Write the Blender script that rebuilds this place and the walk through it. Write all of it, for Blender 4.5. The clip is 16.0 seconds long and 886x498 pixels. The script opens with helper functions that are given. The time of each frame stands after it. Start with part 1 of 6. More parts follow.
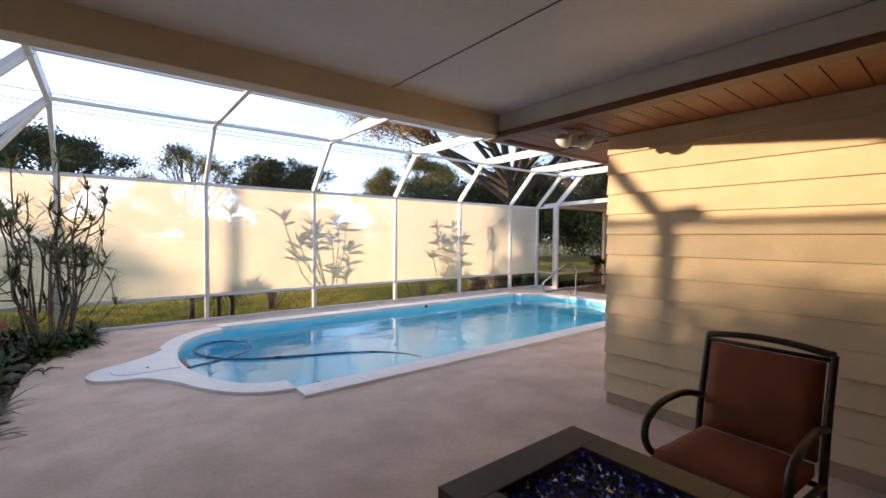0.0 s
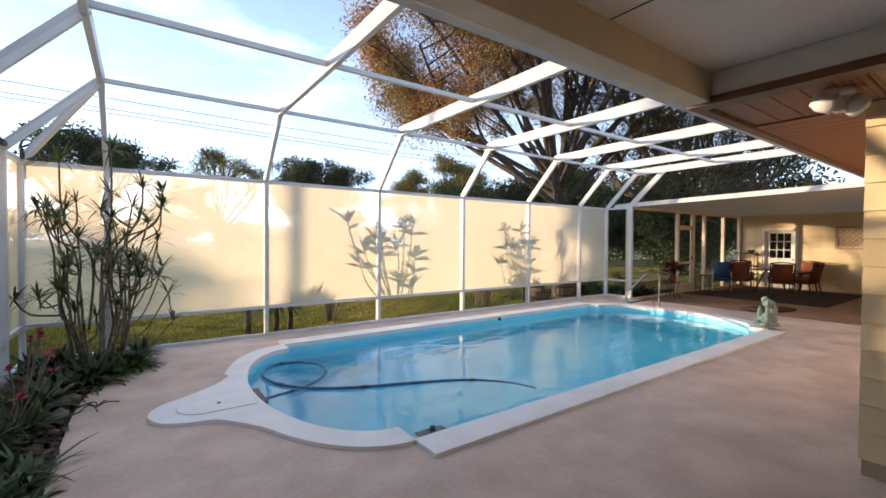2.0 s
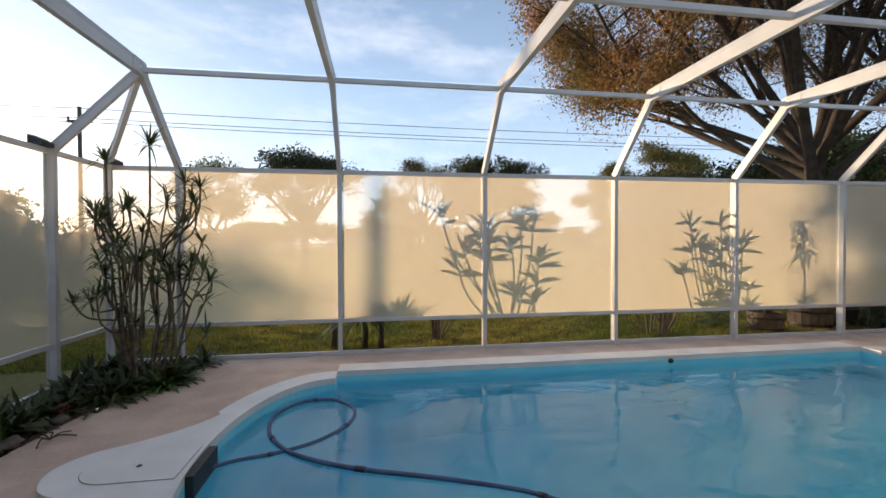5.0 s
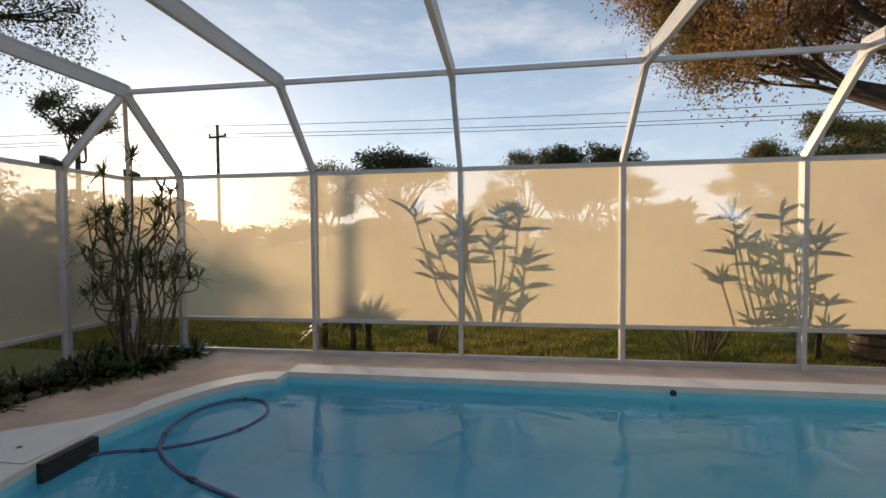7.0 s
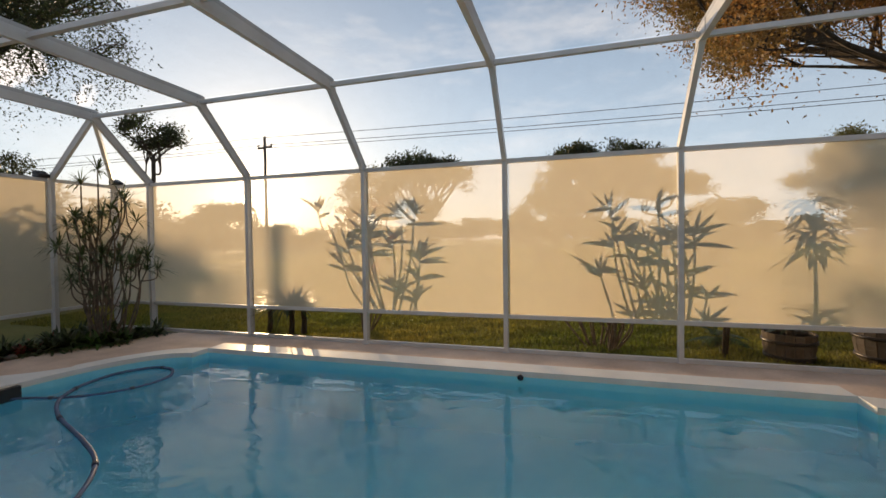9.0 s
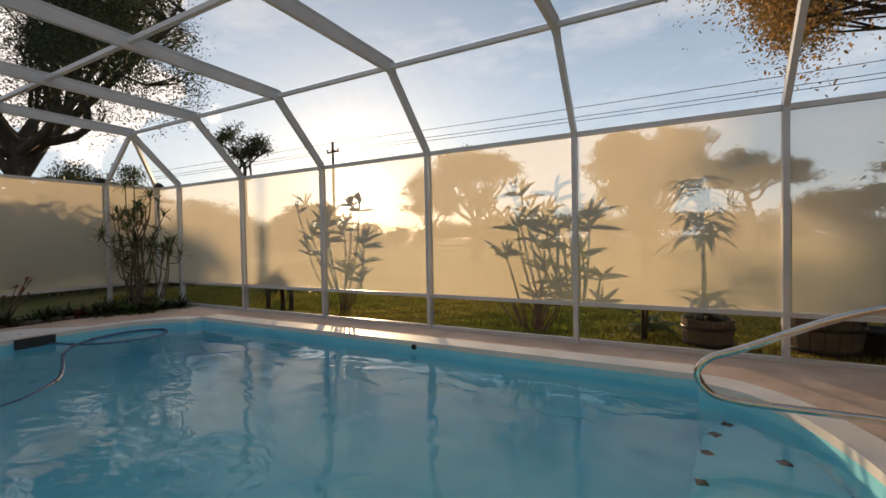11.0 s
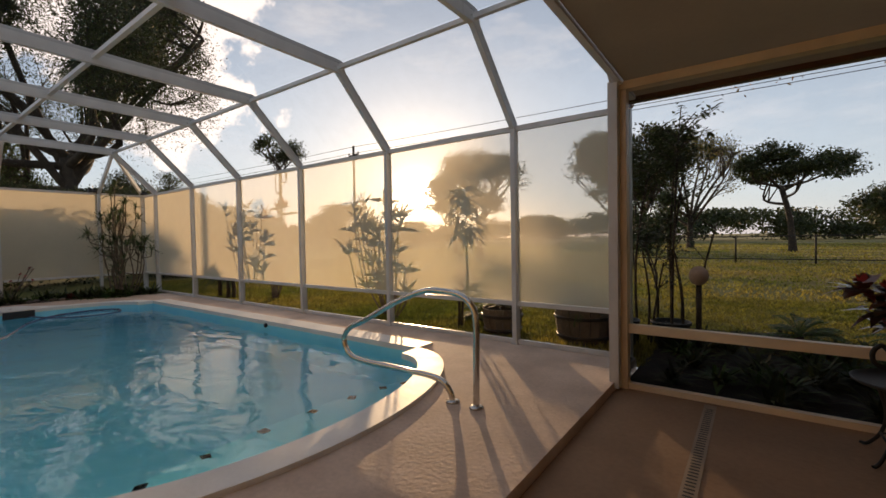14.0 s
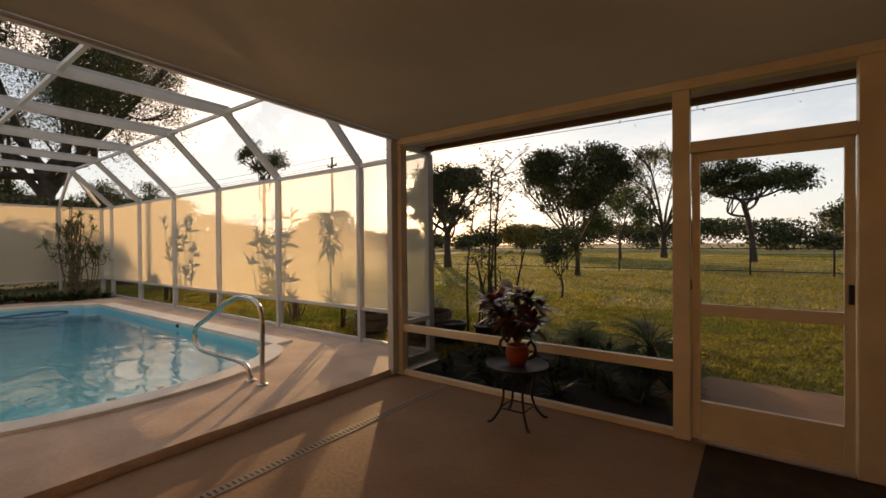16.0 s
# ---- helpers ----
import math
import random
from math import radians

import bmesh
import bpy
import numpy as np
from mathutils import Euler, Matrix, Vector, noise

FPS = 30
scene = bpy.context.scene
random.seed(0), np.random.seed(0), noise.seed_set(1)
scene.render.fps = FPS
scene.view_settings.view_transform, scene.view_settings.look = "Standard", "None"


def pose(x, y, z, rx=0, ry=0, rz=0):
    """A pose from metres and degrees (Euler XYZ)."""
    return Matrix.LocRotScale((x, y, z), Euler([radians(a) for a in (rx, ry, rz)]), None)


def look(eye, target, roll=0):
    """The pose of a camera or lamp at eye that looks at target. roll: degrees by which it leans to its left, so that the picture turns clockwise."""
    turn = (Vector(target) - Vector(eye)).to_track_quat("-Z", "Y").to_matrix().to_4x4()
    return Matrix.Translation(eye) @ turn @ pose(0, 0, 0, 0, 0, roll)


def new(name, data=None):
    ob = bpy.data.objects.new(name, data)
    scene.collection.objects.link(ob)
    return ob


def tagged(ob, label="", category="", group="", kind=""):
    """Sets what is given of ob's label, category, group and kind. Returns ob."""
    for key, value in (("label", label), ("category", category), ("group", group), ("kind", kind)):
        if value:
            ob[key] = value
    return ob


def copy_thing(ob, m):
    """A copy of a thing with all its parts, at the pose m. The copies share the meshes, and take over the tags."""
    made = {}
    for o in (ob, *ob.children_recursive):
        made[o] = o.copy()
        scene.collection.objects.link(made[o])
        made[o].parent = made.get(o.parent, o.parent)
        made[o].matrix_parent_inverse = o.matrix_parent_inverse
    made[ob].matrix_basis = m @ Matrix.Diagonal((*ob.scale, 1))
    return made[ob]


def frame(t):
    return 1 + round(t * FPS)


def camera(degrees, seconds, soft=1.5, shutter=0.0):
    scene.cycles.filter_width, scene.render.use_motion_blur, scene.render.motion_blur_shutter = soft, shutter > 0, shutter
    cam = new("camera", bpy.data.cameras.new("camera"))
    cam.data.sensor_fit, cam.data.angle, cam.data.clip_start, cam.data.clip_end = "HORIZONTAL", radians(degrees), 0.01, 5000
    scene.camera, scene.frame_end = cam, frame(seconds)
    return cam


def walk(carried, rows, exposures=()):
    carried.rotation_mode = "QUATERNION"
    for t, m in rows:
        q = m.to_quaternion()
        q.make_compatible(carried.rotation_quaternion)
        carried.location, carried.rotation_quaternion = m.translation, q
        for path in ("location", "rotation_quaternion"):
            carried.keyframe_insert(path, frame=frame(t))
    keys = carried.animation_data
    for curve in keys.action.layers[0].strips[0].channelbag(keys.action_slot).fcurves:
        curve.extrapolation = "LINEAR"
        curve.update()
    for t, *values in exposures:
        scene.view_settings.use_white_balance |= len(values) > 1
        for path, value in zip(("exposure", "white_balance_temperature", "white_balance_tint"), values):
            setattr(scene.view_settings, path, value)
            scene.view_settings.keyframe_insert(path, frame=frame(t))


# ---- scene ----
cam = camera(92.2, 16.0, soft=1.6)
PATH = [
    (0, (0.133, 0.061, 1.553), (1.376, 1.627, 1.498), 0.30),
    (0.5, (-0.024, 0.380, 1.590), (1.204, 1.957, 1.540), 0.40),
    (1, (-0.107, 0.753, 1.589), (1.097, 2.348, 1.546), 0.45),
    (1.5, (-0.131, 1.169, 1.569), (1.054, 2.779, 1.529), 0.40),
    (2, (-0.106, 1.560, 1.559), (1.058, 3.185, 1.520), 0.30),
    (2.5, (0.059, 1.917, 1.563), (1.180, 3.572, 1.522), 0.20),
    (3, (0.284, 2.234, 1.563), (1.335, 3.934, 1.523), 0.07),
    (3.5, (0.569, 2.485, 1.554), (1.505, 4.250, 1.519), -0.08),
    (4, (1.083, 2.626, 1.559), (1.813, 4.484, 1.523), -0.15),
    (4.5, (1.587, 2.727, 1.561), (2.098, 4.657, 1.523), -0.15),
    (5, (2.094, 2.863, 1.533), (2.395, 4.839, 1.502), -0.19),
    (5.2, (2.328, 2.890, 1.524), (2.546, 4.878, 1.497), -0.20),
    (7.3, (4.523, 3.295, 1.619), (4.178, 5.264, 1.556), -0.50),
    (7.5, (4.792, 3.306, 1.604), (4.403, 5.267, 1.542), -0.51),
    (8, (5.306, 3.320, 1.564), (4.870, 5.271, 1.509), -0.60),
    (8.5, (5.837, 3.286, 1.521), (5.353, 5.226, 1.473), -0.67),
    (9, (6.445, 3.275, 1.487), (5.868, 5.189, 1.442), -0.84),
    (9.2, (6.719, 3.303, 1.479), (6.085, 5.199, 1.432), -1.10),
    (11.5, (9.216, 3.677, 1.236), (8.204, 5.401, 1.190), -1.00),
    (12, (9.747, 3.830, 1.216), (8.680, 5.521, 1.171), -1.07),
    (12.5, (10.273, 4.013, 1.181), (9.157, 5.673, 1.143), -0.92),
    (13, (10.786, 4.165, 1.189), (9.633, 5.798, 1.145), -0.95),
    (13.5, (11.325, 4.252, 1.226), (10.154, 5.872, 1.171), -1.10),
    (14, (11.910, 4.329, 1.245), (10.730, 5.942, 1.194), -1.00),
    (14.5, (12.486, 4.398, 1.236), (11.310, 6.015, 1.206), -0.60),
    (15, (13.068, 4.477, 1.232), (11.895, 6.096, 1.223), -0.28),
    (15.5, (13.612, 4.565, 1.278), (12.436, 6.183, 1.272), -0.28),
    (16, (14.184, 4.633, 1.364), (13.002, 6.247, 1.344), -0.50),
]
walk(cam, [(t, look(eye, target, roll)) for t, eye, target, roll in PATH], exposures=[(0.0, 1.82, 6350, 18), (3.0, 1.56, 6400, 13), (5.0, 1.02, 6750, 13), (9.0, 0.64, 7800, 14), (12.5, 0.56, 7900, 16), (14.5, 0.52, 8500, 19), (16.0, 0.92, 9800, 21)])

# ---------------------------------------------------------------- sky and sun
SUN_AZ, SUN_EL = radians(39.5), radians(5.7)      # azimuth measured from +y towards -x
SUN_DIR = Vector((-math.sin(SUN_AZ) * math.cos(SUN_EL), math.cos(SUN_AZ) * math.cos(SUN_EL), math.sin(SUN_EL)))
world = bpy.data.worlds.new("sky")
scene.world = world
world.use_nodes = True
wn, wl = world.node_tree.nodes, world.node_tree.links
wn.clear()
sky = wn.new("ShaderNodeTexSky")
sky.sky_type = "NISHITA"
sky.sun_disc = False
sky.sun_elevation = SUN_EL
sky.sun_rotation = -SUN_AZ
sky.altitude, sky.air_density, sky.dust_density, sky.ozone_density = 0, 1.0, 0.6, 3.0
wtc = wn.new("ShaderNodeTexCoord")
wmap = wn.new("ShaderNodeMapping")
wmap.inputs["Scale"].default_value = (1.0, 1.0, 3.2)
wl.new(wtc.outputs["Generated"], wmap.inputs["Vector"])
cloud = wn.new("ShaderNodeTexNoise")
cloud.inputs["Scale"].default_value, cloud.inputs["Detail"].default_value, cloud.inputs["Roughness"].default_value = 2.1, 8, 0.62
wl.new(wmap.outputs["Vector"], cloud.inputs["Vector"])
cramp = wn.new("ShaderNodeValToRGB")
cramp.color_ramp.elements[0].position, cramp.color_ramp.elements[1].position = 0.50, 0.70
wl.new(cloud.outputs["Fac"], cramp.inputs["Fac"])
cmul = wn.new("ShaderNodeMath")
cmul.operation = "MULTIPLY"
cmul.inputs[1].default_value = 0.5
wl.new(cramp.outputs["Color"], cmul.inputs[0])
cmix = wn.new("ShaderNodeMixRGB")
cmix.inputs["Color2"].default_value = (6.2, 6.0, 5.9, 1)
wl.new(cmul.outputs[0], cmix.inputs["Fac"])
wl.new(sky.outputs["Color"], cmix.inputs["Color1"])
# pale haze towards the horizon
sep = wn.new("ShaderNodeSeparateXYZ")
wl.new(wtc.outputs["Generated"], sep.inputs["Vector"])
haze = wn.new("ShaderNodeMapRange")
haze.interpolation_type = "SMOOTHSTEP"
haze.inputs["From Min"].default_value, haze.inputs["From Max"].default_value = 0.0, 0.62
haze.inputs["To Min"].default_value, haze.inputs["To Max"].default_value = 0.70, 0.20
wl.new(sep.outputs["Z"], haze.inputs["Value"])
hmix = wn.new("ShaderNodeMixRGB")
hmix.inputs["Color2"].default_value = (3.5, 4.5, 5.9, 1)
wl.new(haze.outputs["Result"], hmix.inputs["Fac"])
wl.new(cmix.outputs["Color"], hmix.inputs["Color1"])
nrm = wn.new("ShaderNodeVectorMath")
nrm.operation = "NORMALIZE"
wl.new(wtc.outputs["Generated"], nrm.inputs[0])
# white cumulus bank in the west
bank = wn.new("ShaderNodeVectorMath")
bank.operation = "DOT_PRODUCT"
bank.inputs[1].default_value = (-math.sin(radians(70)) * math.cos(radians(24)), math.cos(radians(70)) * math.cos(radians(24)), math.sin(radians(24)))
wl.new(nrm.outputs["Vector"], bank.inputs[0])
puff = wn.new("ShaderNodeTexNoise")
puff.inputs["Scale"].default_value, puff.inputs["Detail"].default_value, puff.inputs["Roughness"].default_value = 7.0, 10, 0.6
wl.new(nrm.outputs["Vector"], puff.inputs["Vector"])
edge = wn.new("ShaderNodeMath")
edge.operation = "MULTIPLY_ADD"
edge.inputs[1].default_value = 0.11
wl.new(puff.outputs["Fac"], edge.inputs[0])
wl.new(bank.outputs["Value"], edge.inputs[2])
body = wn.new("ShaderNodeMapRange")
body.interpolation_type = "SMOOTHSTEP"
body.inputs["From Min"].default_value, body.inputs["From Max"].default_value = 1.027, 1.035
body.inputs["To Min"].default_value, body.inputs["To Max"].default_value = 0.0, 0.85
wl.new(edge.outputs[0], body.inputs["Value"])
bmix = wn.new("ShaderNodeMixRGB")
bmix.inputs["Color2"].default_value = (6.8, 6.8, 7.1, 1)
wl.new(body.outputs["Result"], bmix.inputs["Fac"])
wl.new(hmix.outputs["Color"], bmix.inputs["Color1"])
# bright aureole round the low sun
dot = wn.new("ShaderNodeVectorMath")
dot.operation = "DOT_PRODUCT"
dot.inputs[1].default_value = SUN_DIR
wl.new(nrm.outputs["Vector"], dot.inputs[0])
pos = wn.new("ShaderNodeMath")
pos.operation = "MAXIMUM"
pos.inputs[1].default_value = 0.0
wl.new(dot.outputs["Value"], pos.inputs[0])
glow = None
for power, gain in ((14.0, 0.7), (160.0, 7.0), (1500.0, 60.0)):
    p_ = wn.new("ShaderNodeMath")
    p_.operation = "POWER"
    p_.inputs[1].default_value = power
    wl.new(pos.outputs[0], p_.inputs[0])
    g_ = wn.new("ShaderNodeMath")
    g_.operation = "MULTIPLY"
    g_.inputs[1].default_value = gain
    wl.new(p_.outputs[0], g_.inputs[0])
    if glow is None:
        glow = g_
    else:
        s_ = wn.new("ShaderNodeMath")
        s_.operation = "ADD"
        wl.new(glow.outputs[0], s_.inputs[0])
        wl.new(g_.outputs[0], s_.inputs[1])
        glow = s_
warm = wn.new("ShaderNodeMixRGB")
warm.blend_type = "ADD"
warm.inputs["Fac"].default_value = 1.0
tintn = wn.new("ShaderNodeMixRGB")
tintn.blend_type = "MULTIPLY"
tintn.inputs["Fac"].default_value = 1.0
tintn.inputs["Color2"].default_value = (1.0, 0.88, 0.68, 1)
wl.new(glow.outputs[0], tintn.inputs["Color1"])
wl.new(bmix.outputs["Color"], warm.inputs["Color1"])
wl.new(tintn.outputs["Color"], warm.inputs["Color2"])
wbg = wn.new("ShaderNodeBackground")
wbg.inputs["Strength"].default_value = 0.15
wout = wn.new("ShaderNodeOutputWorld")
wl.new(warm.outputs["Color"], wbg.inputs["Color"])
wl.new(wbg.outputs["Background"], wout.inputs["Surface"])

sun_data = bpy.data.lights.new("sun", "SUN")
sun_data.energy, sun_data.angle, sun_data.color = 2.8, radians(0.6), (1.0, 0.75, 0.47)
sun = new("sun", sun_data)
sun.matrix_world = look(SUN_DIR * 60, (0, 0, 0))


# ---------------------------------------------------------------- materials
def material(name, base, rough=0.6, var=0.12, scale=6.0, fine=60.0, bump=0.0, metallic=0.0, per_object=0.0, spec=0.5,
             base2=None, ramp=(0.35, 0.65), translucent=0.0, coat=0.0, per_island=0.0, bump_scale=None):
    """Principled surface with two scales of colour variation, optional fine relief and light coming through."""
    m = bpy.data.materials.new(name)
    m.use_nodes = True
    n, l = m.node_tree.nodes, m.node_tree.links
    b = n["Principled BSDF"]
    tc = n.new("ShaderNodeTexCoord")
    big, small = n.new("ShaderNodeTexNoise"), n.new("ShaderNodeTexNoise")
    big.inputs["Scale"].default_value, big.inputs["Detail"].default_value = scale, 4
    small.inputs["Scale"].default_value, small.inputs["Detail"].default_value = fine, 3
    for t in (big, small):
        l.new(tc.outputs["Object"], t.inputs["Vector"])
    r = n.new("ShaderNodeValToRGB")
    c2 = base2 or [min(1, c * (1 + var * 1.5)) for c in base]
    c1 = base if base2 else [c * (1 - var * 1.5) for c in base]
    r.color_ramp.elements[0].color, r.color_ramp.elements[1].color = (*c1, 1), (*c2, 1)
    r.color_ramp.elements[0].position, r.color_ramp.elements[1].position = ramp
    l.new(big.outputs["Fac"], r.inputs["Fac"])
    hsv = n.new("ShaderNodeHueSaturation")
    l.new(r.outputs["Color"], hsv.inputs["Color"])
    mr = n.new("ShaderNodeMapRange")
    mr.inputs["To Min"].default_value, mr.inputs["To Max"].default_value = 1 - var, 1 + var
    l.new(small.outputs["Fac"], mr.inputs["Value"])
    value = mr.outputs["Result"]
    if per_object or per_island:
        src = n.new("ShaderNodeObjectInfo") if per_object else n.new("ShaderNodeNewGeometry")
        k = per_object or per_island
        m2 = n.new("ShaderNodeMapRange")
        m2.inputs["To Min"].default_value, m2.inputs["To Max"].default_value = 1 - k, 1 + k
        l.new(src.outputs["Random" if per_object else "Random Per Island"], m2.inputs["Value"])
        mm = n.new("ShaderNodeMath")
        mm.operation = "MULTIPLY"
        l.new(value, mm.inputs[0])
        l.new(m2.outputs["Result"], mm.inputs[1])
        value = mm.outputs[0]
    l.new(value, hsv.inputs["Value"])
    l.new(hsv.outputs["Color"], b.inputs["Base Color"])
    rr = n.new("ShaderNodeMapRange")
    rr.inputs["To Min"].default_value, rr.inputs["To Max"].default_value = max(0.02, rough - 0.1), min(1, rough + 0.1)
    l.new(big.outputs["Fac"], rr.inputs["Value"])
    l.new(rr.outputs["Result"], b.inputs["Roughness"])
    b.inputs["Metallic"].default_value = metallic
    b.inputs["Specular IOR Level"].default_value = spec
    b.inputs["Coat Weight"].default_value = coat
    if bump:
        bp = n.new("ShaderNodeBump")
        bp.inputs["Strength"].default_value, bp.inputs["Distance"].default_value = bump, 0.01
        src = small
        if bump_scale:
            src = n.new("ShaderNodeTexNoise")
            src.inputs["Scale"].default_value, src.inputs["Detail"].default_value = bump_scale, 5
            l.new(tc.outputs["Object"], src.inputs["Vector"])
        l.new(src.outputs["Fac"], bp.inputs["Height"])
        l.new(bp.outputs["Normal"], b.inputs["Normal"])
    if translucent:
        tr = n.new("ShaderNodeBsdfTranslucent")
        l.new(hsv.outputs["Color"], tr.inputs["Color"])
        mx = n.new("ShaderNodeMixShader")
        mx.inputs["Fac"].default_value = translucent
        l.new(b.outputs["BSDF"], mx.inputs[1])
        l.new(tr.outputs["BSDF"], mx.inputs[2])
        l.new(mx.outputs["Shader"], n["Material Output"].inputs["Surface"])
    return m


def screen_cloth(name, color, cover, through_light, scale=5.0):
    """Woven screen: part open (light passes straight), part thread that scatters light to both sides."""
    m = bpy.data.materials.new(name)
    m.use_nodes = True
    n, l = m.node_tree.nodes, m.node_tree.links
    n.remove(n["Principled BSDF"])
    tc = n.new("ShaderNodeTexCoord")
    no = n.new("ShaderNodeTexNoise")
    no.inputs["Scale"].default_value, no.inputs["Detail"].default_value = scale, 5
    l.new(tc.outputs["Object"], no.inputs["Vector"])
    mr = n.new("ShaderNodeMapRange")
    mr.inputs["To Min"].default_value, mr.inputs["To Max"].default_value = cover - 0.03, cover + 0.03
    l.new(no.outputs["Fac"], mr.inputs["Value"])
    op, di, tr = n.new("ShaderNodeBsdfTransparent"), n.new("ShaderNodeBsdfDiffuse"), n.new("ShaderNodeBsdfTranslucent")
    di.inputs["Color"].default_value = tr.inputs["Color"].default_value = (*color, 1)
    a, b = n.new("ShaderNodeMixShader"), n.new("ShaderNodeMixShader")
    a.inputs["Fac"].default_value = through_light
    l.new(di.outputs[0], a.inputs[1])
    l.new(tr.outputs[0], a.inputs[2])
    l.new(mr.outputs["Result"], b.inputs["Fac"])
    l.new(op.outputs[0], b.inputs[1])
    l.new(a.outputs[0], b.inputs[2])
    l.new(b.outputs[0], n["Material Output"].inputs["Surface"])
    return m


def water_material():
    m = bpy.data.materials.new("pool_water")
    m.use_nodes = True
    n, l = m.node_tree.nodes, m.node_tree.links
    b = n["Principled BSDF"]
    b.inputs["Base Color"].default_value = (0.82, 0.97, 1.0, 1)
    b.inputs["Roughness"].default_value = 0.0
    b.inputs["IOR"].default_value = 1.33
    b.inputs["Transmission Weight"].default_value = 1.0
    tc = n.new("ShaderNodeTexCoord")
    mp = n.new("ShaderNodeMapping")
    mp.inputs["Scale"].default_value = (1.0, 1.5, 1)
    l.new(tc.outputs["Object"], mp.inputs["Vector"])
    w = n.new("ShaderNodeTexNoise")
    w.inputs["Scale"].default_value, w.inputs["Detail"].default_value, w.inputs["Distortion"].default_value = 1.7, 3, 0.5
    l.new(mp.outputs["Vector"], w.inputs["Vector"])
    bp = n.new("ShaderNodeBump")
    bp.inputs["Strength"].default_value, bp.inputs["Distance"].default_value = 0.22, 0.085
    l.new(w.outputs["Fac"], bp.inputs["Height"])
    l.new(bp.outputs["Normal"], b.inputs["Normal"])
    return m


def glass_material():
    m = bpy.data.materials.new("window_glass")
    m.use_nodes = True
    b = m.node_tree.nodes["Principled BSDF"]
    b.inputs["Roughness"].default_value = 0.02
    b.inputs["Transmission Weight"].default_value = 1.0
    b.inputs["Base Color"].default_value = (0.9, 0.95, 0.95, 1)
    return m


M = {}
M["deck"] = material("textured_deck_paint", (0.56, 0.42, 0.335), 0.78, 0.15, 2.3, 30, 0.45, base2=(0.70, 0.54, 0.44), bump_scale=34, spec=0.18)
# tan taken far below the deck's tone, to hold the shade of the lanai
M["lanai_floor"] = material("shaded_lanai_concrete", (0.30, 0.18, 0.11), 0.72, 0.16, 1.4, 30, 0.3, base2=(0.39, 0.24, 0.15), bump_scale=30, spec=0.18)
M["coping"] = material("white_coping", (0.76, 0.75, 0.73), 0.5, 0.05, 3, 40, 0.12, base2=(0.84, 0.83, 0.81))
M["plaster"] = material("blue_pool_plaster", (0.19, 0.76, 0.96), 0.6, 0.04, 2, 20, 0.05, base2=(0.26, 0.82, 0.97))
M["water"] = water_material()
M["alu"] = material("white_painted_aluminium", (0.58, 0.58, 0.58), 0.35, 0.04, 4, 60, 0.03)
# cream lightened to carry the light falling on the lanai header
M["alu_cream"] = material("cream_painted_aluminium", (0.76, 0.61, 0.44), 0.4, 0.05, 4, 60, 0.03)
M["cream_screen"] = screen_cloth("cream_privacy_screen", (0.93, 0.83, 0.65), 0.60, 0.66)
# cover raised to darken the shaded bed seen through the kick screen
M["pet_screen"] = screen_cloth("dense_black_kick_screen", (0.012, 0.012, 0.012), 0.62, 0.1)
M["clear_screen"] = screen_cloth("dark_insect_screen", (0.035, 0.035, 0.035), 0.19, 0.2)
M["ceiling"] = material("patio_ceiling_paint", (0.80, 0.77, 0.72), 0.6, 0.06, 0.9, 25, 0.1)
# beige darkened so the ceiling reads as shaded against the header
M["lanai_ceiling"] = material("shaded_beige_lanai_ceiling", (0.42, 0.32, 0.215), 0.5, 0.06, 0.9, 25, 0.08)
M["beam"] = material("cream_beam_paint", (0.74, 0.62, 0.44), 0.55, 0.05, 2, 30, 0.08)
M["trim_white"] = material("white_trim_paint", (0.78, 0.74, 0.68), 0.45, 0.05, 2, 40, 0.05)
M["siding"] = material("cream_lap_siding", (0.72, 0.58, 0.36), 0.5, 0.05, 2.5, 45, 0.1, per_object=0.04)
M["soffit"] = material("brown_vinyl_soffit", (0.25, 0.10, 0.042), 0.45, 0.08, 5, 60, 0.05)
M["soffit_dark"] = material("dark_brown_trim", (0.16, 0.07, 0.035), 0.5, 0.1, 5, 60, 0.05)
M["stucco"] = material("tan_stucco", (0.46, 0.35, 0.25), 0.8, 0.07, 1.5, 50, 0.3)
M["shingle"] = material("roof_shingles", (0.16, 0.14, 0.125), 0.9, 0.25, 2, 25, 0.5)
M["soil"] = material("mulched_soil", (0.03, 0.021, 0.014), 0.95, 0.35, 3, 35, 0.8, base2=(0.07, 0.05, 0.032), bump_scale=18)
# darker copy of the soil, with the deep shade under the shrubs in its colour
M["mulch"] = material("mulch_with_deep_shade", (0.018, 0.013, 0.009), 0.95, 0.35, 3, 35, 0.8, base2=(0.035, 0.025, 0.018), bump_scale=18)
M["grass"] = material("lawn", (0.12, 0.13, 0.026), 0.9, 0.3, 0.22, 14, 1.0, base2=(0.26, 0.205, 0.062), bump_scale=22)
M["blade"] = material("grass_blades", (0.17, 0.205, 0.032), 0.6, 0.25, 0.35, 5, per_island=0.55, base2=(0.38, 0.31, 0.07), translucent=0.5)
M["bark"] = material("tree_bark", (0.045, 0.033, 0.025), 0.9, 0.3, 4, 30, 0.7, base2=(0.09, 0.068, 0.05))
M["leaf_dark"] = material("oak_leaves", (0.035, 0.05, 0.016), 0.6, 0.2, 1, 8, per_island=0.5, base2=(0.06, 0.075, 0.022), translucent=0.3)
M["leaf_green"] = material("green_leaves", (0.05, 0.085, 0.02), 0.55, 0.2, 1, 8, per_island=0.5, base2=(0.09, 0.12, 0.03), translucent=0.35)
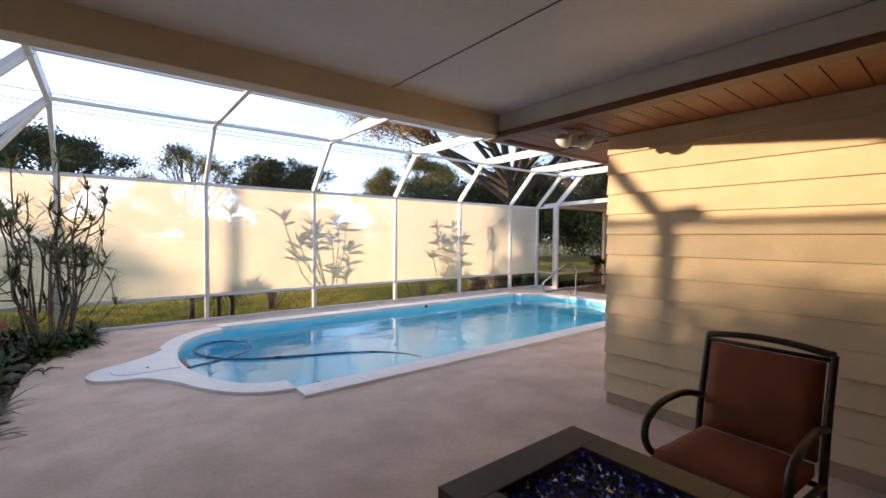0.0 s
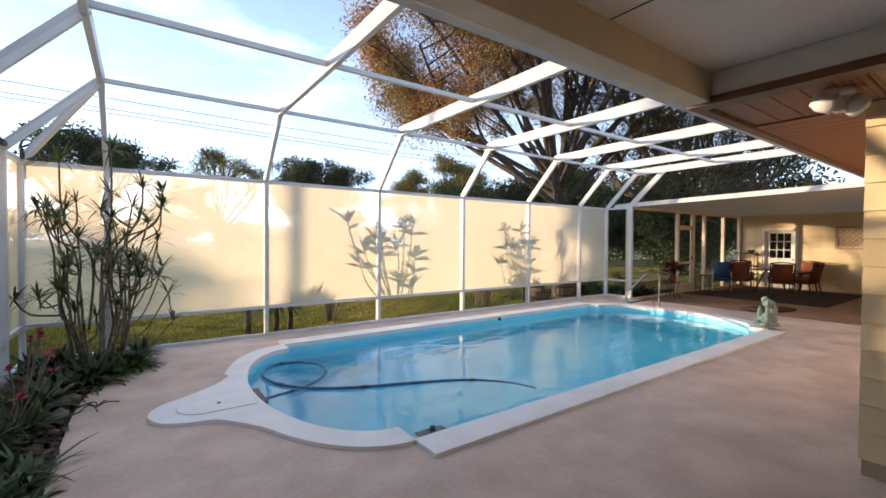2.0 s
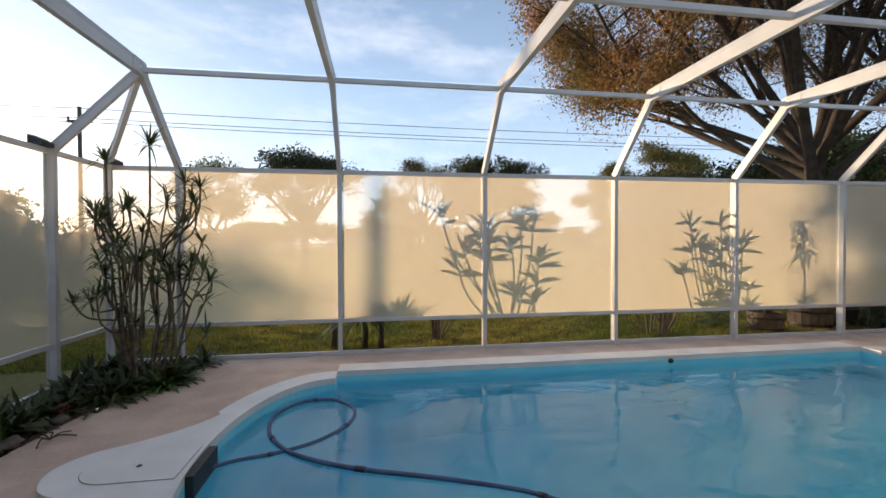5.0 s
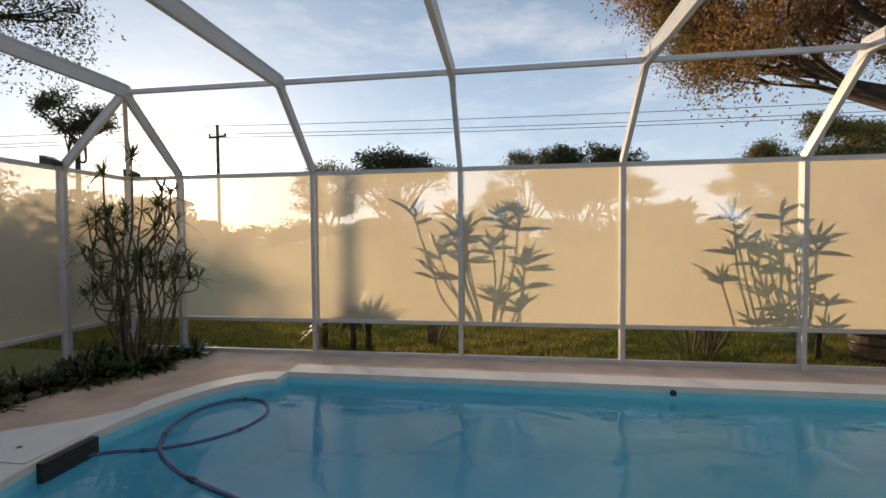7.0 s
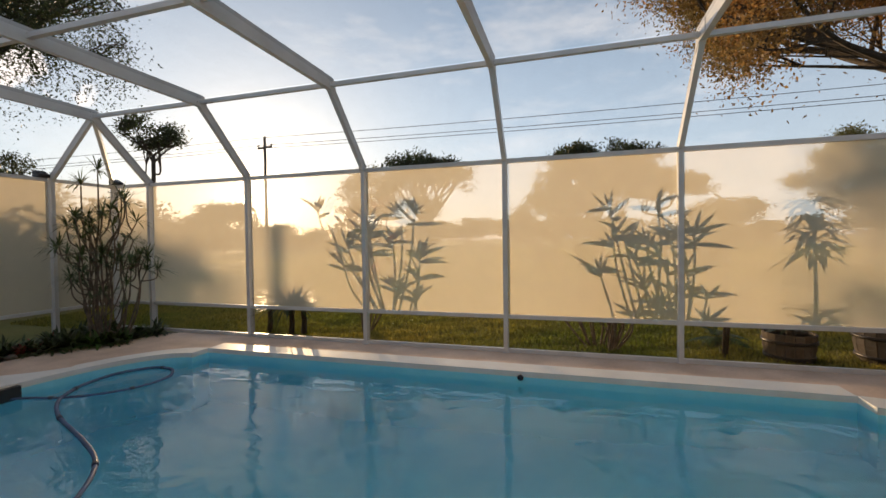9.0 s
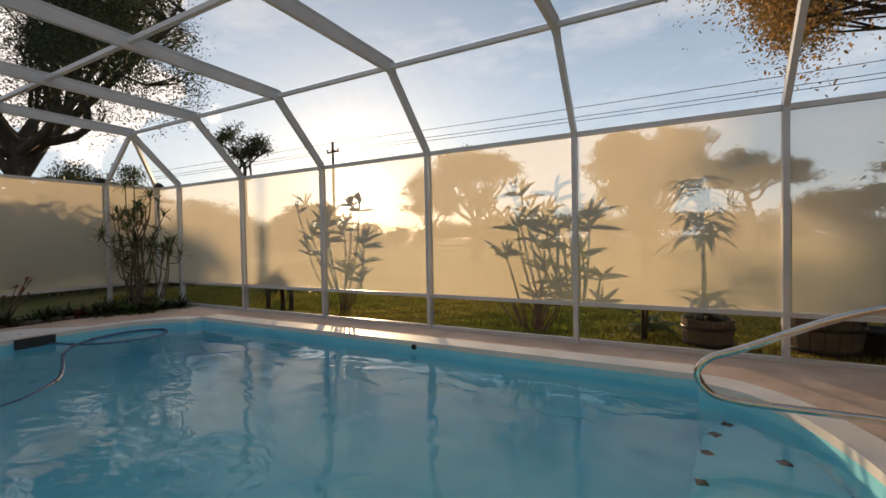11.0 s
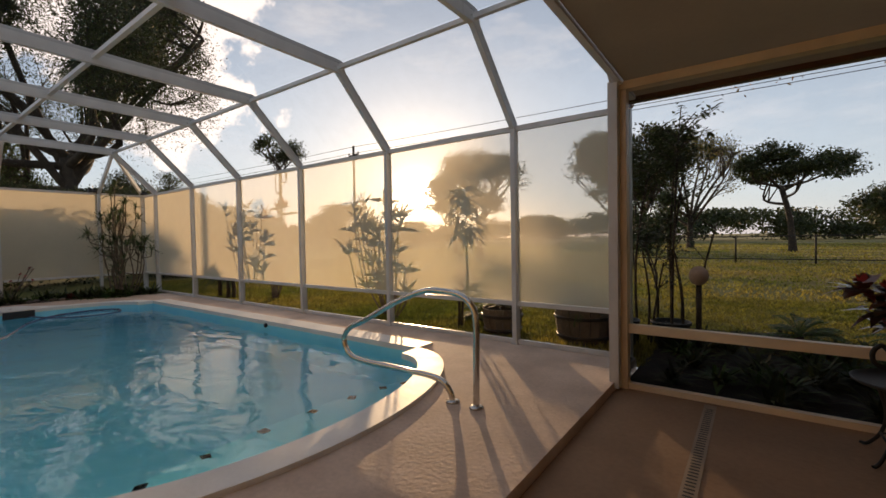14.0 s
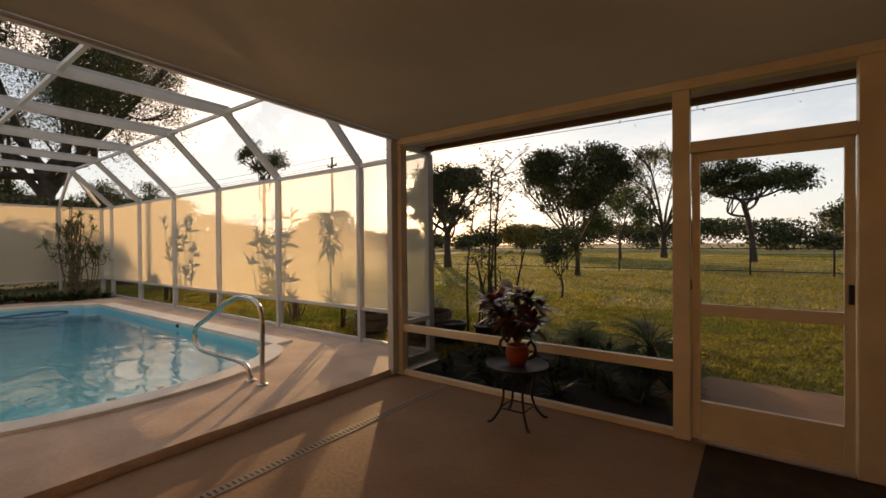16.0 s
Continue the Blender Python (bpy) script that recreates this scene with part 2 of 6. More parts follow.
M["leaf_rust"] = material("rust_coloured_leaves", (0.40, 0.20, 0.065), 0.6, 0.2, 0.35, 8, per_island=0.55, base2=(0.20, 0.16, 0.06), translucent=0.5)
M["leaf_brown"] = material("brown_winter_leaves", (0.17, 0.10, 0.045), 0.65, 0.2, 0.5, 8, per_island=0.5, base2=(0.10, 0.085, 0.035), translucent=0.35)
M["leaf_yellow"] = material("yellow_green_leaves", (0.16, 0.14, 0.03), 0.6, 0.2, 1, 8, per_island=0.4, translucent=0.35)
M["stem"] = material("grey_brown_stems", (0.15, 0.115, 0.085), 0.85, 0.25, 10, 60, 0.4)
M["spike_leaf"] = material("dracaena_leaves", (0.04, 0.07, 0.025), 0.45, 0.2, 3, 20, per_island=0.5, base2=(0.09, 0.12, 0.04), translucent=0.2)
M["ti_leaf"] = material("ti_plant_leaves", (0.10, 0.045, 0.03), 0.4, 0.25, 2, 12, per_island=0.5, base2=(0.06, 0.10, 0.03), translucent=0.35)
M["ti_red"] = material("red_young_leaves", (0.35, 0.04, 0.04), 0.4, 0.2, 3, 12, per_island=0.4, translucent=0.35)
M["croton"] = material("croton_leaves", (0.13, 0.016, 0.01), 0.35, 0.25, 9, 30, per_island=0.7, base2=(0.05, 0.035, 0.015), coat=0.2)
M["fern"] = material("fern_fronds", (0.06, 0.12, 0.025), 0.55, 0.2, 3, 20, per_island=0.5, translucent=0.3)
M["steel"] = material("polished_stainless_steel", (0.62, 0.60, 0.57), 0.16, 0.05, 6, 60, metallic=1.0)
M["black_metal"] = material("black_wrought_iron", (0.016, 0.015, 0.014), 0.58, 0.2, 8, 60, 0.1)
M["bronze_metal"] = material("dark_bronze_frame", (0.035, 0.026, 0.02), 0.4, 0.2, 8, 60, 0.05, metallic=0.3)
M["slate"] = material("dark_brown_table_stone", (0.05, 0.038, 0.03), 0.45, 0.2, 6, 50, 0.1)
M["glass_bits"] = material("cobalt_fire_glass", (0.03, 0.05, 0.32), 0.08, 0.3, 20, 60, per_island=0.8, spec=0.9, coat=0.6)
M["cushion"] = material("rust_outdoor_fabric", (0.21, 0.055, 0.022), 0.85, 0.12, 4, 180, 0.3)
M["verdigris"] = material("verdigris_statue", (0.16, 0.24, 0.20), 0.7, 0.25, 12, 70, 0.4, base2=(0.30, 0.36, 0.31))
M["hose"] = material("blue_grey_vacuum_hose", (0.07, 0.12, 0.23), 0.5, 0.15, 6, 40)
M["hose_light"] = material("pale_hose_cuff", (0.05, 0.06, 0.09), 0.5, 0.1, 6, 40)
M["black_tile"] = material("black_glazed_tile", (0.012, 0.012, 0.014), 0.2, 0.1, 6, 40)
M["dark_plastic"] = material("dark_grey_plastic", (0.03, 0.03, 0.033), 0.5, 0.1, 6, 40)
M["white_plastic"] = material("white_plastic", (0.75, 0.74, 0.71), 0.4, 0.04, 6, 40)
M["terracotta"] = material("orange_glazed_pot", (0.34, 0.055, 0.018), 0.35, 0.12, 6, 40)
M["pot_black"] = material("black_nursery_pot", (0.02, 0.02, 0.02), 0.6, 0.15, 6, 40)
M["mat"] = material("brown_door_mat", (0.05, 0.028, 0.018), 0.95, 0.25, 8, 120, 0.5)
M["wood_pole"] = material("weathered_pole_wood", (0.13, 0.10, 0.075), 0.9, 0.2, 3, 30, 0.3)
M["wire"] = material("power_cable", (0.03, 0.03, 0.03), 0.6, 0.1, 3, 30)
M["fence"] = material("dark_fence_metal", (0.04, 0.035, 0.03), 0.7, 0.15, 3, 30)
M["drain"] = material("tan_drain_grate", (0.34, 0.25, 0.18), 0.6, 0.1, 3, 60)
M["rock"] = material("river_rock", (0.10, 0.08, 0.065), 0.8, 0.2, 5, 40, 0.3, per_object=0.35)
M["litter"] = material("dry_leaf_litter", (0.11, 0.06, 0.032), 0.85, 0.2, 2, 10, per_island=0.6)
M["red_paint"] = material("red_glazed_ceramic", (0.42, 0.02, 0.015), 0.3, 0.1, 5, 40)
M["door_white"] = material("white_door_paint", (0.72, 0.69, 0.63), 0.45, 0.05, 3, 40)
M["dark_room"] = material("dark_interior", (0.03, 0.028, 0.025), 0.8, 0.1, 3, 30)
M["blue_fabric"] = material("blue_towel_fabric", (0.018, 0.055, 0.12), 0.9, 0.15, 5, 90, 0.3)
M["pale_stone"] = material("pale_cast_stone", (0.50, 0.36, 0.28), 0.8, 0.12, 5, 40, 0.2)
M["glass"] = glass_material()


# ---------------------------------------------------------------- mesh helpers
def part(name, bm, mat, parent=None, label="", smooth=False):
    """Links a bmesh as one mesh object, under a thing where one is given."""
    me = bpy.data.meshes.new(name)
    if smooth:
        for f in bm.faces:
            f.smooth = True
    bm.to_mesh(me)
    bm.free()
    me.materials.append(mat)
    ob = new(name, me)
    if parent is not None:
        ob.parent = parent
    if label:
        ob["label"] = label
    return ob


def share(name, ob, m, parent=None):
    """Another object on the mesh of ob."""
    o = new(name, ob.data)
    o.matrix_basis = m
    if parent is not None:
        o.parent = parent
    return o


def thing(name, label, category, group="", kind="", at=(0, 0, 0), rz=0.0):
    e = new(name)
    e.empty_display_size = 0.1
    e.matrix_basis = pose(*at, 0, 0, rz)
    return tagged(e, label, category, group, kind)


def box(x0, x1, y0, y1, z0, z1, bm=None, bevel=0.0):
    own = bm is None or bevel
    b = bmesh.new() if own else bm
    v = [b.verts.new((x, y, z)) for z in (z0, z1) for x, y in ((x0, y0), (x1, y0), (x1, y1), (x0, y1))]
    for q in ((3, 2, 1, 0), (4, 5, 6, 7), (0, 1, 5, 4), (1, 2, 6, 5), (2, 3, 7, 6), (3, 0, 4, 7)):
        b.faces.new([v[i] for i in q])
    if bevel:
        bmesh.ops.bevel(b, geom=b.edges[:], offset=bevel, segments=2, affect="EDGES", profile=0.6)
    if own and bm is not None:
        me = bpy.data.meshes.new("tmp")
        b.to_mesh(me)
        b.free()
        bm.from_mesh(me)
        bpy.data.meshes.remove(me)
        return bm
    return b


def bar(a, c, w, h, bm=None, up=(0, 0, 1)):
    """Rectangular bar from a to c, w wide and h deep (h along up)."""
    b = bm or bmesh.new()
    a, c = Vector(a), Vector(c)
    d = (c - a).normalized()
    u = Vector(up)
    if abs(d.dot(u)) > 0.95:
        u = Vector((0, 1, 0))
    s = d.cross(u).normalized()
    u = s.cross(d).normalized()
    v = [b.verts.new(p + s * i * w / 2 + u * j * h / 2) for p in (a, c) for i, j in ((-1, -1), (1, -1), (1, 1), (-1, 1))]
    for q in ((3, 2, 1, 0), (4, 5, 6, 7), (0, 1, 5, 4), (1, 2, 6, 5), (2, 3, 7, 6), (3, 0, 4, 7)):
        b.faces.new([v[i] for i in q])
    bmesh.ops.recalc_face_normals(b, faces=b.faces[-6:])
    return b


def tube(points, radii, bm=None, sides=8, close=True):
    """Round tube along points, with one radius or one for each point."""
    b = bm or bmesh.new()
    pts = [Vector(p) for p in points]
    if not isinstance(radii, (list, tuple)):
        radii = [radii] * len(pts)
    rings, ref = [], Vector((0.3, 0.5, 0.81))
    for i, p in enumerate(pts):
        d = (pts[min(i + 1, len(pts) - 1)] - pts[max(i - 1, 0)]).normalized()
        s = d.cross(ref)
        if s.length < 0.1:
            s = d.cross(Vector((1, 0, 0)))
        s.normalize()
        u = s.cross(d)
        ref = u if abs(u.dot(d)) < 0.9 else ref
        rings.append([b.verts.new(p + (s * math.cos(2 * math.pi * k / sides) + u * math.sin(2 * math.pi * k / sides)) * radii[i])
                      for k in range(sides)])
    for r0, r1 in zip(rings, rings[1:]):
        for k in range(sides):
            f = b.faces.new((r0[k], r0[(k + 1) % sides], r1[(k + 1) % sides], r1[k]))
            f.smooth = True
    if close:
        b.faces.new(rings[0][::-1])
        b.faces.new(rings[-1])
    return b


def spline(points, steps=8, closed=False):
    """Catmull-Rom through points."""
    p = [Vector(q) for q in points]
    n = len(p)
    out = []
    for i in range(n if closed else n - 1):
        p0, p1 = p[(i - 1) % n] if closed or i else p[0], p[i]
        p2 = p[(i + 1) % n]
        p3 = p[(i + 2) % n] if closed or i + 2 < n else p[-1]
        for k in range(steps):
            t = k / steps
            out.append(0.5 * (2 * p1 + (p2 - p0) * t + (2 * p0 - 5 * p1 + 4 * p2 - p3) * t * t + (3 * p1 - p0 - 3 * p2 + p3) * t ** 3))
    if not closed:
        out.append(p[-1])
    return out


def lathe(profile, bm=None, sides=20, at=(0, 0, 0)):
    b = bm or bmesh.new()
    o = Vector(at)
    rings = [[b.verts.new(o + Vector((r * math.cos(2 * math.pi * k / sides), r * math.sin(2 * math.pi * k / sides), z))) for k in range(sides)]
             for r, z in profile]
    for r0, r1 in zip(rings, rings[1:]):
        for k in range(sides):
            b.faces.new((r0[k], r0[(k + 1) % sides], r1[(k + 1) % sides], r1[k])).smooth = True
    b.faces.new(rings[0][::-1])
    b.faces.new(rings[-1])
    return b


def blob(at, r, bm, sub=2, jitter=0.0, rng=random):
    made = bmesh.ops.create_icosphere(bm, subdivisions=sub, radius=1.0)["verts"]
    for v in made:
        k = 1 + jitter * (noise.noise(v.co * 2.1 + Vector(at)) )
        v.co = Vector((v.co.x * r[0] * k + at[0], v.co.y * r[1] * k + at[1], v.co.z * r[2] * k + at[2]))
    return made


def sheet_with_holes(loops, z, name="fill"):
    """Flat face between closed 2D loops (the first outside, the others holes)."""
    b = bmesh.new()
    edges = []
    for lp in loops:
        vs = [b.verts.new((p[0], p[1], z)) for p in lp]
        edges += [b.edges.new((vs[i], vs[(i + 1) % len(vs)])) for i in range(len(vs))]
    bmesh.ops.triangle_fill(b, use_beauty=True, use_dissolve=False, edges=edges)
    bmesh.ops.recalc_face_normals(b, faces=b.faces[:])
    if b.faces and b.faces[0].normal.z < 0:
        bmesh.ops.reverse_faces(b, faces=b.faces[:])
    return b


def skirt(loop, z0, z1, bm):
    """Upright band along a closed 2D loop."""
    a = [bm.verts.new((p[0], p[1], z0)) for p in loop]
    c = [bm.verts.new((p[0], p[1], z1)) for p in loop]
    for i in range(len(loop)):
        j = (i + 1) % len(loop)
        bm.faces.new((a[i], a[j], c[j], c[i]))
    return bm


def leaf(bm, base, direction, length, width, droop=0.3, fold=0.0, segs=3, normal=None):
    """One pointed blade: a strip that bends down along its length."""
    d = Vector(direction).normalized()
    s = d.cross(normal or Vector((0, 0, 1)))
    if s.length < 0.05:
        s = d.cross(Vector((1, 0, 0)))
    s.normalize()
    p, prev = Vector(base), None
    for i in range(segs + 1):
        t = i / segs
        w = width * (math.sin(math.pi * min(1, 0.18 + 0.82 * t)) if i < segs else 0.0) * 0.5
        q = p + d * length * t - Vector((0, 0, droop * length * t * t))
        cur = (bm.verts.new(q - s * w), bm.verts.new(q + s * w)) if i < segs else (bm.verts.new(q),)
        if prev:
            bm.faces.new((prev[0], prev[1], cur[1], cur[0]) if len(cur) == 2 else (prev[0], prev[1], cur[0]))
        prev = cur


def leaves_mesh(spots, size, rng, aspect=0.45):
    """Many small leaves, each a bent pair of triangles, at the given spots: (place, scale)."""
    n = len(spots)
    pos = np.array([s for s in spots], dtype=np.float64)
    g = np.random.default_rng(rng)
    d = g.normal(size=(n, 3))
    d /= np.linalg.norm(d, axis=1, keepdims=True)
    e = np.cross(d, g.normal(size=(n, 3)))
    e /= np.linalg.norm(e, axis=1, keepdims=True) + 1e-9
    L = size * g.uniform(0.6, 1.4, size=(n, 1))
    v = np.stack([pos - d * L * 0.5, pos - e * L * aspect * 0.5, pos + d * L * 0.5, pos + e * L * aspect * 0.5], axis=1).reshape(-1, 3)
    f = np.arange(n * 4).reshape(n, 4)
    me = bpy.data.meshes.new("crown")
    me.from_pydata(v.tolist(), [], f.tolist())
    return me


# ---------------------------------------------------------------- the plan
WALL_Y, WEST_X, EAST_X = 8.83, -1.27, 10.95          # the cage's walls
POSTS = [-0.44, 1.58, 3.60, 5.62, 7.66, 9.66]        # posts of the long wall
RAIL, SILL, EAVE, EAVE_Y = 2.49, 0.47, 3.41, 7.95     # heights of the eave rail, the sill rail, the upper bend
PURLIN_Y, ROOF_Y = 6.02, 4.12
FLOOR_L = -0.07                                       # the lanai's floor
HEADER_Y = 8.20                                       # the lanai's screen wall
X0, X1, YC = 1.62, 8.88, 6.14                         # straight part of the pool, its middle line

# ---- contours of the pool
def pool_outline(straight, narrow, reach, pad=False):
    """Straight sides, stepped in to narrower rounded ends."""
    pts = [(X0, YC - straight), (X1, YC - straight), (X1, YC - narrow)]
    pts += [(X1 + reach * math.sin(a), YC - narrow * math.cos(a)) for a in np.linspace(0.05, math.pi - 0.05, 40)]
    pts += [(X1, YC + narrow), (X1, YC + straight), (X0, YC + straight), (X0, YC + narrow)]
    west = [(X0 - reach * math.sin(a), YC + narrow * math.cos(a)) for a in np.linspace(0.05, math.pi - 0.05, 40)]
    if pad:
        bay = [(p.x, p.y) for p in spline([(0.72, 6.83, 0), (0.56, 6.60, 0), (0.30, 6.38, 0), (0.06, 6.23, 0), (-0.05, 6.01, 0),
                                           (0.03, 5.78, 0), (0.22, 5.66, 0), (0.42, 5.60, 0), (0.58, 5.42, 0), (0.70, 5.24, 0)], 5)]
        west = [p for p in west if p[1] > 6.88] + bay + [p for p in west if p[1] < 5.19]
    pts += west + [(X0, YC - narrow)]
    return pts


OUTER = pool_outline(2.10, 1.83, 1.03, pad=True)
INNER = pool_outline(1.81, 1.55, 0.79)

# ---- ground, deck, bed
BED = [(p.x, p.y) for p in spline([(0.08, WALL_Y - 0.03, 0), (-0.12, 8.25, 0), (-0.41, 7.55, 0), (-0.56, 6.8, 0), (-0.59, 6.0, 0), (-0.58, 4.6, 0),
                                   (-0.60, 3.2, 0), (-0.62, 1.5, 0)], 8)]
g_rng = random.Random(3)


def ground_sheet():
    b = bmesh.new()
    inner = [(-1.40, -8.0), (21.0, -8.0), (21.0, 8.20), (11.05, 8.20), (11.05, 8.95), (-1.40, 8.95)]
    rings = [inner]
    for r in (6, 22, 70, 220, 900):
        rings.append([(p[0] + (r if p[0] > 5 and p[0] != 11.05 else (r * 0.1 if p[0] == 11.05 else -r)),
                       p[1] + (-r if p[1] < 0 else r)) for p in inner])
    rows = [[b.verts.new((x, y, -0.10 if i < 2 else -0.14)) for x, y in ring] for i, ring in enumerate(rings)]
    for r0, r1 in zip(rows, rows[1:]):
        for k in range(6):
            b.faces.new((r0[k], r0[(k + 1) % 6], r1[(k + 1) % 6], r1[k]))
    bmesh.ops.recalc_face_normals(b, faces=b.faces[:])
    if sum(f.normal.z for f in b.faces) < 0:
        bmesh.ops.reverse_faces(b, faces=b.faces[:])
    return b


tagged(part("ground", ground_sheet(), M["grass"]), "mown green lawn reaching out to a golf course", "lawn", kind="structure")

deck_loop = [(EAST_X, -8.0), (EAST_X, WALL_Y + 0.07)] + [(0.08, WALL_Y + 0.07)] + BED + [(-0.62, -8.0)]
b = sheet_with_holes([deck_loop, OUTER], 0.0)
skirt(deck_loop, -0.16, 0.0, b)
tagged(part("floor_deck", b, M["deck"]), "pinkish beige textured concrete pool deck", "deck", kind="structure")

bed_loop = [(WEST_X - 0.02, WALL_Y + 0.05), (0.08, WALL_Y + 0.05)] + BED + [(-0.62, -2.0), (WEST_X - 0.02, -2.0)]
b = sheet_with_holes([bed_loop], -0.03)
bmesh.ops.subdivide_edges(b, edges=b.edges[:], cuts=3, use_grid_fill=True)
bmesh.ops.triangulate(b, faces=b.faces[:])
bmesh.ops.subdivide_edges(b, edges=b.edges[:], cuts=1)
for v in b.verts:
    v.co.z += 0.05 * noise.noise(v.co * 3.0) + 0.03 * noise.noise(v.co * 9.0)
tagged(part("planting_bed", b, M["soil"]), "dark mulched planting bed beside the screen wall", "soil", kind="structure")

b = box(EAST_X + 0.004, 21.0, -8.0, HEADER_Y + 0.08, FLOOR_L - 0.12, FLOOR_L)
tagged(part("floor_lanai", b, M["lanai_floor"]), "tan concrete lanai floor with roof shade in its colour, one low step down", "floor", kind="structure")

# ---- pool
pool = thing("swimming_pool", "blue plastered swimming pool with rounded ends and white coping", "pool", kind="structure")
b = sheet_with_holes([OUTER, INNER], 0.032)
skirt(OUTER, -0.05, 0.032, b)
skirt(INNER, -0.03, 0.032, b)
coping = part("coping", b, M["coping"], pool, "white painted raised coping")
b = bmesh.new()
skirt(INNER, -1.35, -0.03, b)
bf = sheet_with_holes([INNER], -1.35)
mef = bpy.data.meshes.new("tmp")
bf.to_mesh(mef)
bf.free()
b.from_mesh(mef)
for v in b.verts:
    if v.co.z < -1.0:
        v.co.z = -1.05 - 0.95 * (X1 + 0.8 - v.co.x) / (X1 - X0 + 1.6)
part("basin", b, M["plaster"], pool, "light blue plaster basin")
# bench step in the east end
step_in = [(X1 + 0.25, YC - 1.52)] + [(X1 + 0.25 - 0.35 * math.sin(a), YC - 1.5 * math.cos(a)) for a in np.linspace(0.1, math.pi - 0.1, 24)] + [(X1 + 0.25, YC + 1.52)]
step_out = [(X1 + 0.78 * math.sin(a), YC + 1.58 * math.cos(a)) for a in np.linspace(0.35, math.pi - 0.35, 30)]
step_loop = step_in + step_out
b = sheet_with_holes([step_loop], -0.42)
skirt(step_loop, -1.10, -0.42, b)
part("bench_step", b, M["plaster"], pool, "underwater bench step")
b0 = box(-0.035, 0.035, -0.035, 0.035, 0.0, 0.008)
tile0 = part("marker_tile", b0, M["black_tile"], pool, "black glazed marker tile")
for a in np.linspace(0.35, math.pi - 0.35, 9):
    share("marker_tile", tile0, pose(X1 + 0.30 - 0.35 * math.sin(a), YC - 1.48 * math.cos(a), -0.42, 0, 0, math.degrees(a)), pool)
tile0.matrix_basis = pose(X1 + 0.45, YC + 0.9, -0.42, 0, 0, 20)
b = sheet_with_holes([INNER], -0.105)
water = part("water", b, M["water"], pool, "clear still blue water")
water.visible_shadow = False
# skimmer: lid in the pad, dark mouth in the wall
def lid_loop(r, east):
    return [(0.38 - r * math.sin(a), 6.0 + r * math.cos(a)) for a in np.linspace(0, math.pi, 26)] + [(east, 6.0 - r), (east, 6.0 + r)]


b = sheet_with_holes([lid_loop(0.217, 0.80)], 0.0372)
skirt(lid_loop(0.217, 0.80), 0.0325, 0.0372, b)
skl = part("skimmer_lid", b, M["coping"], pool, "white skimmer lid, rounded at one end")
b = lathe([(0.018, 0.0), (0.018, 0.003)], at=(0.50, 5.98, 0.0375), sides=12)
part("finger_hole", b, M["dark_plastic"], skl)
b = sheet_with_holes([lid_loop(0.221, 0.804)], 0.0338)
part("lid_seam", b, M["rock"], pool, "grey seam round the lid")
b = box(0.835, 0.90, 5.82, 6.25, -0.16, 0.02, bevel=0.006)
part("skimmer_mouth", b, M["dark_plastic"], pool, "dark skimmer mouth")
for px, py in ((5.9, YC + 1.80), (2.35, YC - 1.80)):
    b = bmesh.new()
    blob((px, py, -0.035), (0.035, 0.03, 0.035), b)
    part("return_jet", b, M["dark_plastic"], pool, "dark return jet", smooth=True)

hose = thing("vacuum_hose", "dark blue ribbed vacuum hose floating looped in the pool", "hose")
HP = [(0.86, 6.14), (1.02, 6.24), (1.32, 6.32), (1.62, 6.50), (1.83, 6.80), (1.84, 7.14), (1.62, 7.38), (1.32, 7.36), (1.13, 7.08), (1.15, 6.72), (1.29, 6.44),
      (1.49, 6.22), (1.92, 5.97), (2.64, 5.70), (3.11, 5.48), (3.44, 5.15), (3.56, 4.85)]
hp = [(p.x, p.y, -0.105 + 0.012 * (i > 45) - 0.03 * max(0, (i - 100) / 30)) for i, p in enumerate(spline([(x, y, 0) for x, y in HP], 8))]
part("tube", tube(hp, 0.018, sides=10), M["hose"], hose, "dark blue ribbed tube")
for i in (14, 30, 52, 76, 96, 112):
    part("cuff", tube([hp[i], hp[i + 1]], 0.023, sides=10), M["hose_light"], hose)

# ---------------------------------------------------------------- screen enclosure
cage = thing("screen_enclosure", "white aluminium pool cage with cream privacy screens", "screen enclosure", kind="structure")


def cage_bar(name, a, c, w, h, label="", mat="alu", up=(0, 0, 1)):
    return part(name, bar(a, c, w, h, up=up), M[mat], cage, label)


def cage_panel(name, quad, mat, label=""):
    b = bmesh.new()
    b.faces.new([b.verts.new(q) for q in quad])
    return part(name, b, M[mat], cage, label)


wall_x = [WEST_X] + POSTS + [EAST_X - 0.05]
for x in wall_x:
    cage_bar("post", (x, WALL_Y, 0.0), (x, WALL_Y, RAIL), 0.055, 0.10, up=(0, 1, 0))
    part("base_plate", box(x - 0.04, x + 0.04, WALL_Y - 0.065, WALL_Y + 0.065, 0.0, 0.012), M["alu"], cage)
